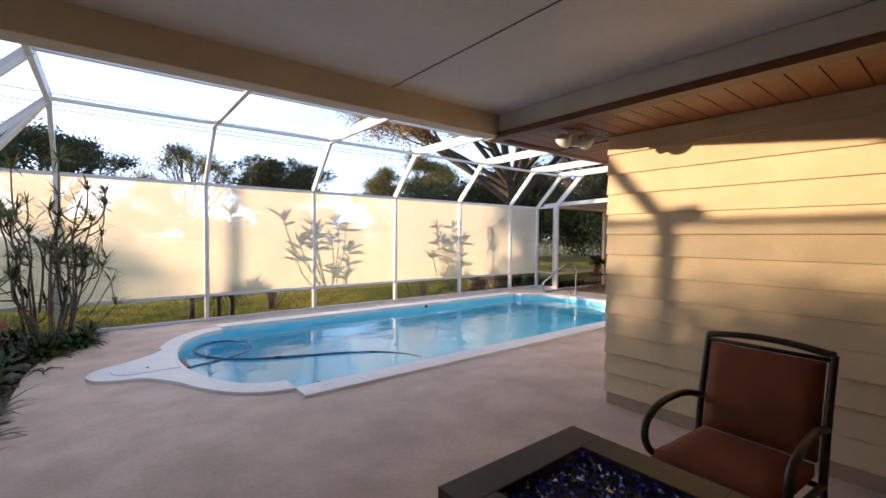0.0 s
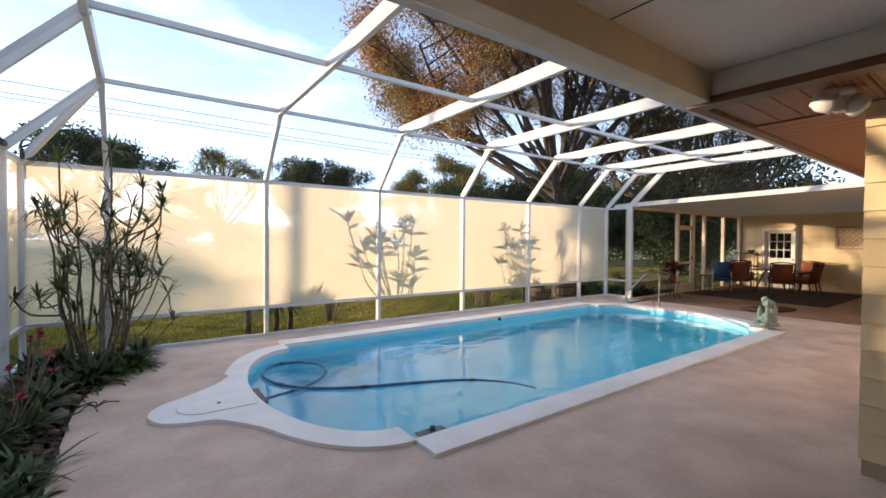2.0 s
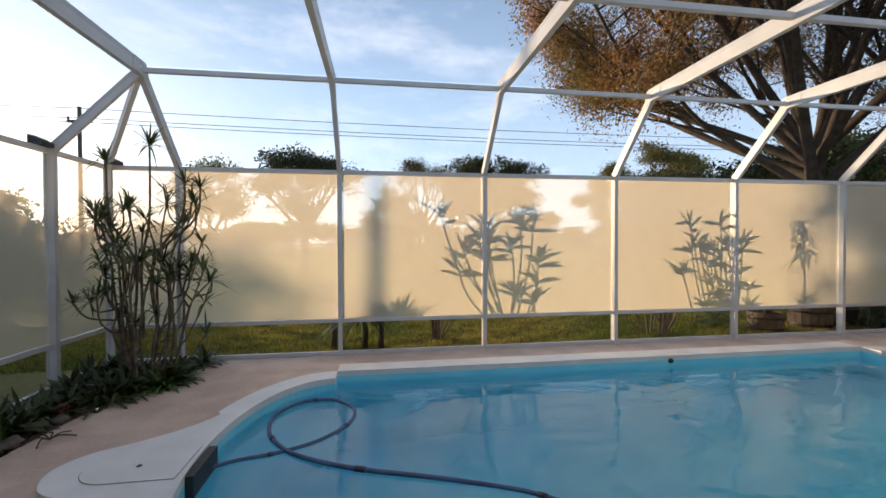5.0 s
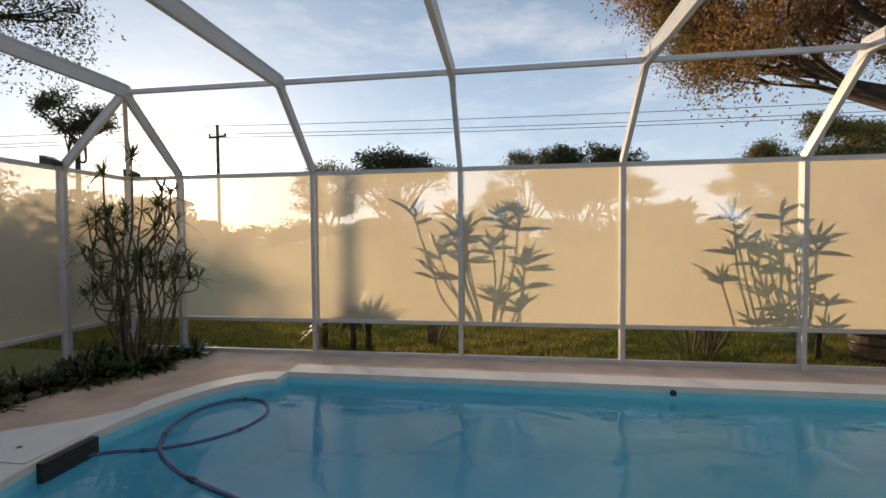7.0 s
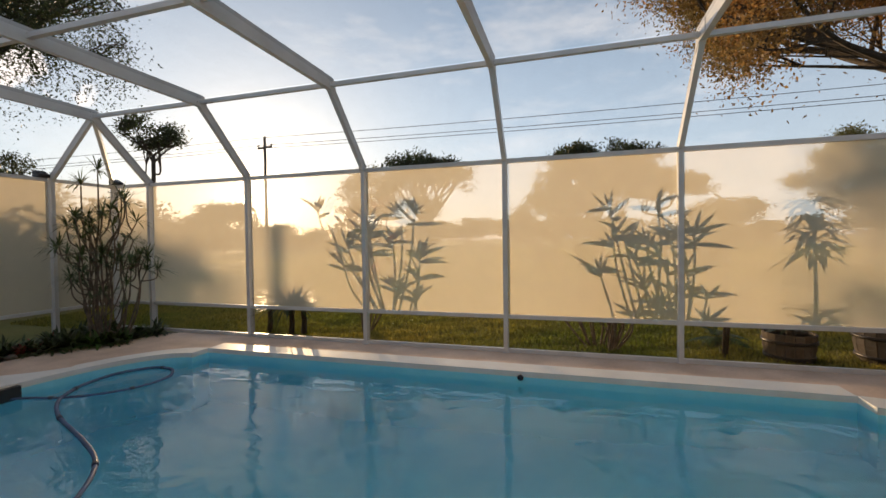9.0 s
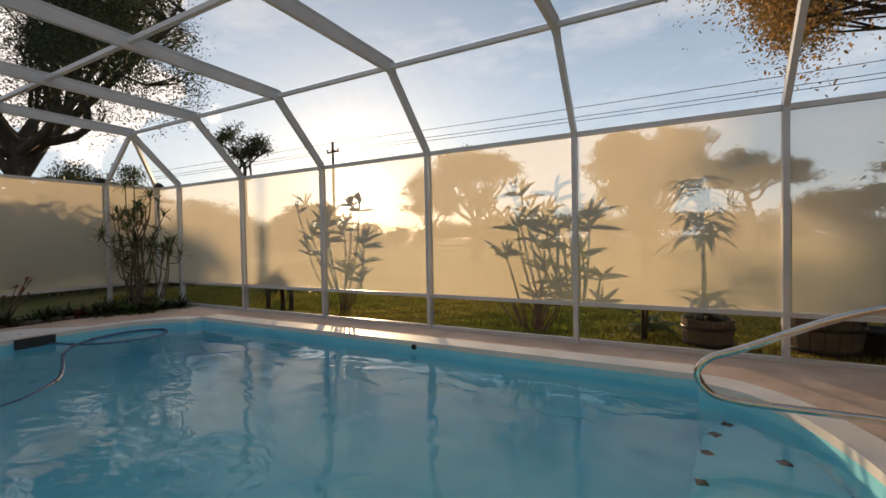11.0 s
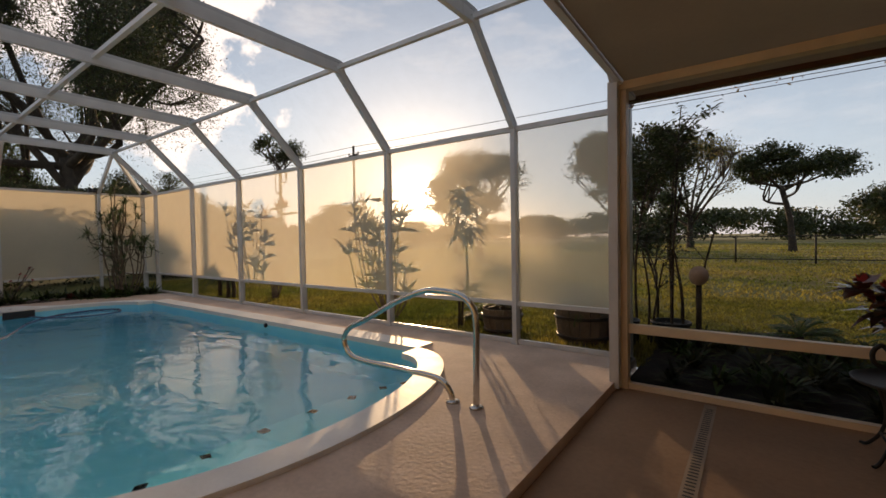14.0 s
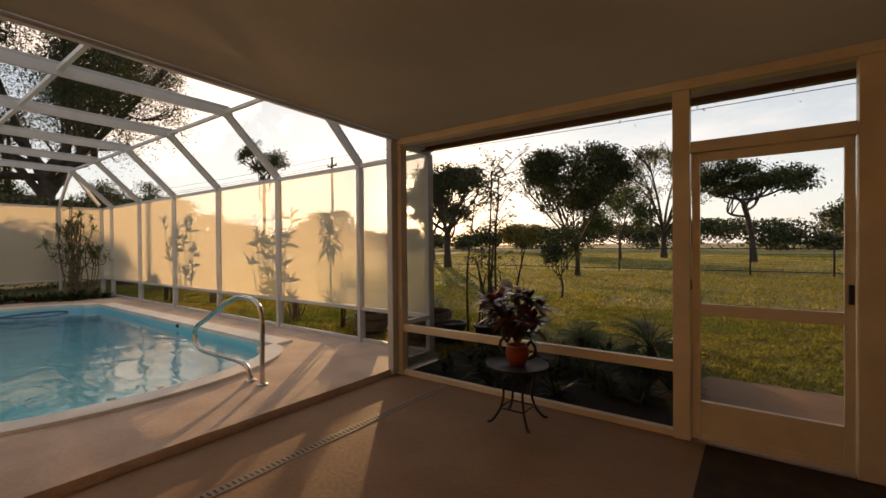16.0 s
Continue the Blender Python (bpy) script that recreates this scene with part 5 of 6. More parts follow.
# bed outside the lanai, coloured dark for deep shade, with low growth, ferns and a walk
b = sheet_with_holes([[(10.97, 8.29), (13.72, 8.29), (13.5, 9.04), (13.34, 9.04), (13.3, 10.1), (13.2, 11.0), (12.2, 11.4), (10.97, 11.2)]], -0.085)
tagged(part("garden_bed", b, M["mulch"]), "mulched bed outside the lanai screen, deep shade put into its colour", "soil", kind="structure")
# walk takes the dark lanai tone in place of the shadow lying on it
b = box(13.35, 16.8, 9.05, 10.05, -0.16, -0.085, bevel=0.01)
tagged(part("pavement_walk", b, M["lanai_floor"]), "plain concrete walk outside the screen door, shadow put into its colour", "pavement", kind="structure")


def low_plant(at, n, length, seed, mat, name, label, width=0.03, cat="plant", group=""):
    rng = random.Random(seed)
    t = thing(name, label, cat, group, at=at)
    b = bmesh.new()
    for _ in range(3):
        leafy_stem_rosette(b, (rng.uniform(-0.08, 0.08), rng.uniform(-0.08, 0.08), 0.0), n // 3, length, width, rng, 0.7, 0.55, 0.5)
    part("foliage", b, M[mat], t)
    return t


rng = random.Random(61)
for k in range(44):
    x, y = rng.uniform(11.2, 13.55), rng.uniform(8.45, 10.9)
    low_plant((x, y, -0.09), 36, rng.uniform(0.28, 0.50), 200 + k, "leaf_dark" if k % 3 else "fern", "low_shrub", "low dark green ground plant in the garden bed", 0.035, "shrub", "bed plants")
palm((13.25, 9.75, -0.09), 26, 0.62, 0.32, 46, "bright green feathery fern palm by the walk")
palm((12.3, 10.3, -0.09), 20, 0.5, 0.2, 47, "soft green fern in the garden bed", name="fern")
orn = thing("garden_finial", "pale cast stone ball finial on a dark post", "garden ornament", at=(11.4, 9.9, -0.09))
part("post", tube([(0, 0, 0), (0, 0, 0.78)], 0.03), M["bark"], orn)
b = bmesh.new()
blob((0, 0, 0.86), (0.10, 0.10, 0.11), b, 3)
part("ball", b, M["pale_stone"], orn, smooth=True)

# planting bed by the pool: ground plants, litter, stones
for k in range(22):
    y = rng.uniform(3.2, 8.6)
    x = rng.uniform(-1.15, -0.72 if y < 7.3 else -0.45)
    low_plant((x, y, -0.02), 30, rng.uniform(0.16, 0.34), 300 + k, ("fern", "leaf_dark", "spike_leaf")[k % 3], "bed_plant", "low leafy plant growing in the mulched bed", 0.035, "plant", "bed plants")
for k, (x, y, s) in enumerate(((-0.2, 8.2, 0.36), (-0.35, 7.75, 0.34), (-0.75, 7.6, 0.4), (-0.2, 8.5, 0.3), (-0.85, 8.35, 0.4))):
    low_plant((x - 0.1, y, 0.0), 60, s, 340 + k, "fern" if k % 2 else "leaf_dark", "bed_plant", "dense leafy plant at the foot of the dracaena", 0.05, "plant", "bed plants")
for k in range(9):
    low_plant((rng.uniform(-0.95, -0.12), rng.uniform(7.5, 8.6), 0.0), 70, rng.uniform(0.3, 0.48), 380 + k, ("leaf_dark", "fern", "spike_leaf")[k % 3], "bed_plant", "dense dark foliage under the dracaena", 0.045, "plant", "bed plants")
for k, (x, y) in enumerate(((-1.05, 7.75), (-0.95, 7.35), (-0.7, 7.2))):
    low_plant((x, y, 0.0), 40, 0.24, 395 + k, "ti_red", "bromeliad", "reddish bromeliad rosette in the bed", 0.04, "plant", "bed plants")
for k, (x, y) in enumerate(((-0.75, 5.3), (-0.85, 4.9), (-0.72, 4.6), (-0.8, 4.1))):
    low_plant((x, y, -0.02), 36, 0.5, 360 + k, "spike_leaf", "grass_clump", "upright strappy green grass clump", 0.03, "plant", "bed plants")
b = bmesh.new()
for _ in range(2600):
    y = rng.uniform(1.0, 8.75)
    x = rng.uniform(-1.24, -0.58 if y < 6.5 else -0.58 + (y - 6.5) * 0.24)
    c = Vector((x, y, rng.uniform(-0.02, 0.035)))
    a = rng.uniform(0, 6.28)
    d, s = Vector((math.cos(a), math.sin(a), rng.uniform(-0.3, 0.3))), Vector((-math.sin(a), math.cos(a), rng.uniform(-0.4, 0.4)))
    L = rng.uniform(0.02, 0.05)
    b.faces.new([b.verts.new(c + d * L), b.verts.new(c + s * L * 0.4), b.verts.new(c - d * L), b.verts.new(c - s * L * 0.4)])
tagged(part("leaf_litter", b, M["litter"]), "dry brown leaf litter on the planting bed", "leaves", kind="stuff")
for k in range(16):
    y = rng.uniform(4.2, 8.0)
    x = -0.66 + max(0, y - 6.6) * 0.19 + rng.uniform(-0.12, 0.0)
    b = bmesh.new()
    r = rng.uniform(0.04, 0.09)
    blob((0, 0, 0), (r, r * rng.uniform(0.7, 1), r * 0.6), b, 2, 0.5)
    s = part("edging_stone", b, M["rock"], smooth=True)
    s.matrix_basis = pose(x, y, 0.015, 0, 0, rng.uniform(0, 360))
    tagged(s, "rough grey-brown stone edging the bed", "stone", "edging stones")
for k in range(16):
    y = rng.uniform(5.6, 8.5)
    low_plant((rng.uniform(-1.12, -0.80 if y < 7.2 else -0.5), y, 0.0), 60, rng.uniform(0.30, 0.46), 420 + k, ("leaf_dark", "spike_leaf")[k % 2], "bed_plant", "dark tangled foliage filling the mulched bed", 0.04, "plant", "bed plants")
# bare red-tipped shrub and a dry twig on the deck's edge
rs = thing("flowering_shrub", "small bare-branched shrub with a few red blooms", "shrub", at=(-0.95, 6.15, -0.02))
sb, fb = bmesh.new(), bmesh.new()
for k in range(11):
    a = rng.uniform(0, 6.28)
    e = Vector((math.cos(a) * 0.28, math.sin(a) * 0.42, rng.uniform(0.4, 0.8)))
    tube(spline([(0, 0, 0), e * 0.5 + Vector((0.04, 0.02, 0.05)), e], 5), 0.007, sb, sides=5)
    leafy_stem_rosette(fb, e, 6, 0.07, 0.04, rng)
part("branching", sb, M["stem"], rs)
part("bloom_foliage", fb, M["ti_red"], rs, "red blooms")["kind"] = "stuff"
tw = thing("fallen_twig", "dry curled twig lying on the deck by the bed", "twig", at=(-0.42, 6.55, 0.012))
tb = bmesh.new()
for k in range(6):
    a = 0.9 * k
    tube(spline([(0, 0, 0.01), (0.07 * math.cos(a), 0.06 * math.sin(a), 0.04), (0.17 * math.cos(a + 0.3), 0.15 * math.sin(a + 0.3), 0.012)], 5), 0.006, tb, sides=5)
part("branches", tb, M["bark"], tw)
rp = thing("ceramic_ornament", "red glazed ceramic garden ornament on a stake", "garden ornament", at=(-1.05, 5.75, -0.03))
part("stake", tube([(0, 0, 0), (0, 0, 0.42)], 0.01), M["black_metal"], rp)
part("bowl", lathe([(0.02, 0.40), (0.10, 0.46), (0.13, 0.56), (0.11, 0.64), (0.03, 0.68)], sides=18), M["red_paint"], rp)
bw = bmesh.new()
for k in range(6):
    a = k * 1.05
    leaf(bw, (0, 0, 0.78), (math.cos(a), math.sin(a), 0.5), 0.12, 0.06, 0.2)
tube([(0, 0, 0.66), (0, 0, 0.80)], 0.005, bw)
part("metal_flower", bw, M["black_metal"], rp, "black metal flower")

# ---------------------------------------------------------------- lanai things
ft = thing("bistro_table", "small round black folding bistro table", "table", at=(12.62, 7.78, FLOOR_L))
part("table_top", lathe([(0.01, 0.440), (0.235, 0.438), (0.25, 0.446), (0.255, 0.462), (0.248, 0.464), (0.24, 0.452), (0.01, 0.452)], sides=40), M["black_metal"], ft, "round black tray top with a raised rim")
for sx in (-1, 1):
    for sy in (-1, 1):
        part("leg", tube(spline([(sx * 0.13, sy * 0.13, 0.435), (sx * 0.085, sy * 0.085, 0.26), (sx * 0.10, sy * 0.10, 0.12), (sx * 0.15, sy * 0.15, 0.02), (sx * 0.18, sy * 0.18, 0.006)], 6), 0.010), M["black_metal"], ft)
for sy in (-1, 1):
    part("stretcher", tube([(-0.105, sy * 0.105, 0.11), (0.105, sy * 0.105, 0.11)], 0.007), M["black_metal"], ft)
    part("stretcher", tube([(sy * 0.105, -0.105, 0.115), (sy * 0.105, 0.105, 0.115)], 0.007), M["black_metal"], ft)
fp = thing("potted_croton", "red and dark croton in an orange glazed pot", "potted plant", at=(12.62, 7.78, FLOOR_L + 0.453))
part("pot_body", lathe([(0.06, 0.0), (0.085, 0.05), (0.098, 0.11), (0.085, 0.15), (0.093, 0.16), (0.082, 0.163), (0.078, 0.14), (0.01, 0.14)], sides=24), M["terracotta"], fp, "orange glazed pot")
for s in (-1, 1):
    part("handle", tube(spline([(s * 0.10, 0, 0.06), (s * 0.15, 0, 0.10), (s * 0.155, 0, 0.16), (s * 0.12, 0, 0.20), (s * 0.09, 0, 0.17)], 5), 0.013), M["black_metal"], fp)
sb, lb_, rd = bmesh.new(), bmesh.new(), bmesh.new()
rng = random.Random(71)
for k in range(18):
    a, o = rng.uniform(0, 6.28), rng.uniform(0.03, 0.24)
    e = Vector((math.cos(a) * o, math.sin(a) * o, rng.uniform(0.28, 0.58)))
    tube(spline([(0, 0, 0.15), e * 0.5 + Vector((0, 0, 0.1)), e], 4), 0.006, sb, sides=5)
    leafy_stem_rosette(lb_, e, 15, 0.19, 0.06, rng, 0.9, 0.1, 0.4)
    if k % 3 == 0:
        leafy_stem_rosette(rd, e + Vector((0, 0, 0.02)), 7, 0.10, 0.04, rng, 0.5, 0.7, 0.2)
part("stems", sb, M["stem"], fp)
part("leaves", lb_, M["croton"], fp, "glossy dark red leaves")
part("red_leaves", rd, M["ti_red"], fp, "bright red top leaves")

b = box(13.90, 15.3, 7.20, 8.13, FLOOR_L, FLOOR_L + 0.012, bevel=0.004)
tagged(part("door_mat", b, M["mat"]), "dark brown mat lying inside the screen door", "mat")
# dark sheet added to deepen the shaded floor at the lanai's far end
b = box(13.9, 18.2, 4.6, 7.75, FLOOR_L, FLOOR_L + 0.010, bevel=0.003)
tagged(part("dark_floor_sheet", b, M["mat"]), "large dark brown sheet added for the shaded floor under the dining set", "rug")
leaf_mat = thing("leaf_mat", "dark brown leaf-patterned mat on the lanai floor", "mat", at=(12.35, 5.35, FLOOR_L), rz=-12)
mo = lathe([(0.01, 0.008), (0.80, 0.008), (0.80, 0.0)][::-1], sides=40)
bmesh.ops.transform(mo, matrix=Matrix.Diagonal((1.0, 0.55, 1.0, 1.0)), verts=mo.verts[:])
part("mat_base", mo, M["mat"], leaf_mat)
for k in range(9):
    vb = bmesh.new()
    leaf(vb, (-0.62 + 0.14 * k, 0.0, 0.012), (0.6, 0.55 if k % 2 else -0.55, 0), 0.34, 0.10, 0.0)
    part("leaf_motif", vb, M["litter"], leaf_mat, "tan woven leaf motif")
wp = thing("wall_plaque", "square pale openwork plaque hung on the siding", "wall decor", at=(LX1 - 0.045, 5.10, 1.72))
for y0, y1, z0, z1 in ((-0.36, 0.36, 0.32, 0.38), (-0.36, 0.36, -0.38, -0.32), (-0.36, -0.30, -0.32, 0.32), (0.30, 0.36, -0.32, 0.32)):
    part("rim", box(-0.02, 0.012, y0, y1, z0, z1, bevel=0.004), M["pale_stone"], wp)
for k in range(4):
    for q in range(4):
        part("tracery", tube([(-0.005, -0.225 + 0.15 * q + 0.062 * math.cos(u * 0.5236), -0.225 + 0.15 * k + 0.062 * math.sin(u * 0.5236)) for u in range(13)], 0.011, sides=5), M["pale_stone"], wp)
ps = thing("plant_stand", "black wrought iron stand with curled bars", "stand", at=(15.02, 7.98, FLOOR_L))
for x, y in ((-0.17, -0.14), (0.17, -0.14), (0.17, 0.14), (-0.17, 0.14)):
    part("leg", tube([(x, y, 0.0), (x, y, 0.52)], 0.011), M["black_metal"], ps)
part("top_shelf", box(-0.19, 0.19, -0.16, 0.16, 0.52, 0.54, bevel=0.004), M["black_metal"], ps)
for k in range(5):
    part("scroll", tube([(-0.172 + 0.004, -0.10 + 0.05 * k + 0.02 * math.cos(u * 0.7), 0.10 + 0.035 * u) for u in range(11)], 0.006), M["steel"], ps)

# furniture at the lanai's far end
dt = thing("dining_table", "dark round patio dining table", "table", at=(17.1, 6.75, FLOOR_L))
part("table_top", lathe([(0.55, 0.70), (0.58, 0.71), (0.58, 0.725), (0.56, 0.73)], sides=32), M["bronze_metal"], dt)
for k in range(4):
    a = k * math.pi / 2 + 0.4
    part("leg", tube([(0.15 * math.cos(a), 0.15 * math.sin(a), 0.70), (0.42 * math.cos(a), 0.42 * math.sin(a), 0.0)], 0.02), M["bronze_metal"], dt)
sh = thing("plant_shelf", "dark plant shelf with trailing plants by the house wall", "shelf", at=(18.3, 7.85, FLOOR_L))
for z in (0.25, 0.75, 1.2):
    part("shelf_board", box(-0.16, 0.16, -0.28, 0.28, z, z + 0.025), M["bronze_metal"], sh)
for x, y in ((-0.15, -0.27), (0.15, -0.27), (0.15, 0.27), (-0.15, 0.27)):
    part("upright", tube([(x, y, 0), (x, y, 1.3)], 0.012), M["bronze_metal"], sh)
for k, z in enumerate((0.275, 0.775, 1.225)):
    low_plant((18.3, 7.75 + 0.1 * (k % 2), FLOOR_L + z), 60, 0.32, 80 + k, "leaf_dark", "trailing_plant", "dark trailing houseplant on the shelf", 0.04)
ln = thing("lounge_chair", "blue draped folding lounge chair near the screen", "chair", at=(15.9, 7.75, FLOOR_L), rz=200)
part("seat", cushion_block(-0.3, 0.3, -0.25, 0.25, 0.34, 0.40), M["blue_fabric"], ln, smooth=True)
b = cushion_block(-0.03, 0.03, -0.25, 0.25, 0.0, 0.6, 0.01)
bmesh.ops.transform(b, matrix=pose(-0.30, 0, 0.38, 0, -20, 0), verts=b.verts[:])
part("backrest", b, M["blue_fabric"], ln, smooth=True)
for s in (-1, 1):
    part("leg", tube([(-0.28, s * 0.26, 0.0), (0.28, s * 0.26, 0.38)], 0.014), M["white_plastic"], ln)
    part("leg", tube([(0.28, s * 0.26, 0.0), (-0.36, s * 0.26, 0.62)], 0.014), M["white_plastic"], ln)

# ---------------------------------------------------------------- trees and distance
def tree(at, height, spread, seed, leafmat="leaf_dark", n=9000, size=0.16, trunk_r=0.18, fork=0.3, name="tree", label="", limbs=7, tilt=(0.35, 1.0), clump=0.55,
         flat=1.0, hang=0.0, twist=0.25, group="", lean=(0, 0), depth=2, low=None, off=(0, 0), gap=0.2, lump=0.62):
    """Trunk, limbs that branch and leaves round the twigs, kept inside a rounded crown; low: the crown's foot, as a share of the height."""
    rng = random.Random(seed)
    t = thing(name, label, "tree", group, at=at)
    b, tips = bmesh.new(), []
    low = fork * 0.85 if low is None else low
    mid = Vector((off[0], off[1], height * (low + 1) / 2))
    rad = Vector((spread, spread, height * (1 - low) / 2))
    ft_ = Vector((lean[0] * fork, lean[1] * fork, height * fork))
    trunk = spline([(0, 0, -0.15), (lean[0] * 0.1 + rng.uniform(-0.1, 0.1), 0, height * fork * 0.5), ft_], 5)
    tube(trunk, [trunk_r * (1.35 - 0.5 * min(1, k / 4)) if k < 5 else trunk_r * (0.9 - 0.15 * k / len(trunk)) for k in range(len(trunk))], b, sides=10)

    def inside(p, k=0.93):
        q = p - mid
        u = math.sqrt(sum((q[i] / rad[i]) ** 2 for i in range(3)))
        lumpy = k * (0.98 - lump * 0.4 + lump * noise.noise(q * (2.2 / spread) + Vector((seed, 0, 0))))
        return p if u <= lumpy else mid + q * (lumpy / u)

    def grow(p, d, length, r, level):
        bend = Vector((rng.uniform(-1, 1), rng.uniform(-1, 1), rng.uniform(-0.3, 0.6))) * twist
        m1, e = p + d * length * 0.5 + bend * length * 0.3, p + (d + bend * 0.4).normalized() * length
        e = inside(e)
        m1 = inside(m1, 1.0) if level else m1
        pts = spline([p, m1, e], 4)
        tube(pts, [r * (1 - 0.55 * k / (len(pts) - 1)) for k in range(len(pts))], b, sides=6 if level == 0 else 4, close=False)
        if level >= depth:
            tips.append(e)
            tips.append(m1)
            return
        for k in range(3 if level else 4):
            q = pts[min(len(pts) - 1, 3 + rng.randint(0, len(pts) - 4))]
            nd = (d + Vector((rng.uniform(-1, 1), rng.uniform(-1, 1), rng.uniform(-0.5, 0.8))) * 0.85)
            nd.z *= flat
            grow(q, nd.normalized(), length * rng.uniform(0.45, 0.7), r * 0.5, level + 1)
        grow(e, (d + bend).normalized(), length * 0.5, r * 0.45, level + 1)

    for k in range(limbs):
        a = 2 * math.pi * k / limbs + rng.uniform(-0.5, 0.5)
        e = rng.uniform(*tilt)
        d = Vector((math.cos(a) * math.cos(e), math.sin(a) * math.cos(e), math.sin(e)))
        reach = min(spread * 0.66 / max(0.25, math.cos(e)), height * (1 - fork) * 0.62 / max(0.2, math.sin(e)))
        grow(trunk[-1 - (k % 4)], d, reach * rng.uniform(0.8, 1.1), trunk_r * 0.5, 0)
    part("trunk", b, M["bark"], t, "dark trunk with spreading limbs")
    g = np.random.default_rng(seed)
    tp = np.array([list(x) for x in tips])
    if gap:
        tp = tp[g.random(len(tp)) > gap]
    idx = g.integers(0, len(tp), n)
    spots = tp[idx] + g.normal(size=(n, 3)) * np.array([clump, clump, clump * 0.6])
    if hang:
        spots[:, 2] -= g.exponential(hang, n)
    u = (((spots - np.array(mid)) / (np.array(rad) * 1.04)) ** 2).sum(axis=1)
    spots = spots[u < g.uniform(0.8, 1.12, n)]
    me = leaves_mesh(spots, size, seed)
    me.materials.append(M[leafmat])
    c = new("crown", me)
    c.parent = t
    return t


GB = -0.14
tree((-14.2, 18.6, GB), 3.7, 2.6, 22, "leaf_dark", 26000, 0.09, 0.14, 0.2, "shade_tree", "dense dark tree behind the corner of the cage", 8, (0.2, 1.2), 0.35)
tree((18.5, 16.6, GB), 18.5, 11.2, 1, "leaf_rust", 330000, 0.13, 0.38, 0.26, "cypress_tree", "huge spreading tree with rust-coloured autumn foliage", 18, (0.25, 1.42), 0.36, hang=0.4, lean=(-0.6, 0.3), depth=3, low=0.19, off=(-0.5, 0.2), gap=0.15, lump=0.45)
tree((23.0, 12.8, GB), 13.0, 6.5, 31, "leaf_brown", 110000, 0.10, 0.34, 0.2, "cypress_tree", "bare-twigged brown tree beside the rust-coloured one", 14, (0.4, 1.42), 0.38, hang=0.5, depth=3, low=0.25, gap=0.2, lump=0.5)
tree((-11.0, 9.5, GB), 14.5, 8.2, 2, "leaf_dark", 150000, 0.095, 0.36, 0.34, "oak_tree", "large dark moss-hung oak behind the side screen", 13, (0.1, 1.3), 0.34, hang=0.9, depth=3, low=0.33, off=(0.4, -0.6), gap=0.1, lump=0.7)
tree((-15.5, 13.8, GB), 5.6, 3.4, 32, "leaf_dark", 26000, 0.11, 0.18, 0.25, "shade_tree", "dark bushy tree behind the tall oak", 9, (0.2, 1.2), 0.32)
tree((-15.0, 7.6, GB), 6.2, 3.6, 33, "leaf_green", 26000, 0.11, 0.18, 0.25, "shade_tree", "green tree beyond the side hedge", 9, (0.2, 1.2), 0.32)
tree((-21.7, 26.3, GB), 11.2, 2.6, 3, "leaf_dark", 4200, 0.20, 0.17, 0.70, "pine_tree", "tall slender pine with a sparse flat crown", 6, (0.1, 0.9), 0.28, flat=0.6, low=0.72, gap=0.3)
tree((-9.5, 35.5, GB), 8.4, 3.1, 4, "leaf_yellow", 9000, 0.20, 0.20, 0.3, "shade_tree", "broad pale-leaved tree beyond the lawn", 8, (0.35, 1.2), 0.32, gap=0.25)
tree((-1.8, 27.0, GB), 7.1, 3.5, 13, "leaf_dark", 17000, 0.16, 0.24, 0.35, "oak_tree", "open-crowned oak standing on the lawn", 8, (0.3, 1.3), 0.26, gap=0.35, depth=3)
tree((7.6, 24.0, GB), 6.2, 3.4, 5, "leaf_dark", 26000, 0.14, 0.12, 0.22, "shade_tree", "bushy dark green tree on the lawn", 9, (0.5, 1.4), 0.2, gap=0.25, depth=3)
tree((9.9, 15.9, GB), 2.5, 0.6, 6, "leaf_dark", 1800, 0.10, 0.035, 0.25, "young_tree", "slim young evergreen tree on the lawn", 6, (0.6, 1.3), 0.14)
tree((6.9, 51.6, GB), 12.0, 5.2, 7, "leaf_yellow", 7000, 0.20, 0.30, 0.24, "elm_tree", "thinly leaved wide tree on the golf course", 8, (0.5, 1.25), 0.4, depth=3, gap=0.3)
tree((14.1, 43.3, GB), 8.4, 5.6, 8, "leaf_dark", 15000, 0.22, 0.22, 0.55, "pine_tree", "flat-topped wind-bent pine on the golf course", 7, (0.02, 0.5), 0.34, flat=0.25, lean=(-1.2, 0), low=0.58, off=(0.6, 0), gap=0.35)
tree((3.5, 48.6, GB), 7.6, 3.6, 9, "leaf_green", 8000, 0.24, 0.15, 0.25, "shade_tree", "rounded green tree on the golf course", 6, (0.3, 1.1), 0.4)
tree((-14.0, 63.0, GB), 4.6, 4.4, 10, "leaf_yellow", 9000, 0.34, 0.2, 0.2, "round_tree", "rounded yellow-green tree on the golf course", 8, (0.2, 1.3), 0.6)
tree((38.0, 53.0, GB), 14.2, 11.0, 12, "leaf_yellow", 70000, 0.24, 0.3, 0.2, "oak_tree", "dense rounded green oak beyond the lawn", 9, (0.2, 1.3), 0.6)
tree((-30.0, 20.0, GB), 6.5, 5.0, 16, "leaf_dark", 9000, 0.28, 0.2, 0.2, "shade_tree", "low dark tree west of the garden", 7, (0.2, 1.2), 0.5)
tree((-25.5, 36.5, GB), 5.5, 4.6, 14, "leaf_dark", 15000, 0.26, 0.2, 0.2, "shade_tree", "low tree under the setting sun", 7, (0.2, 1.2), 0.5)
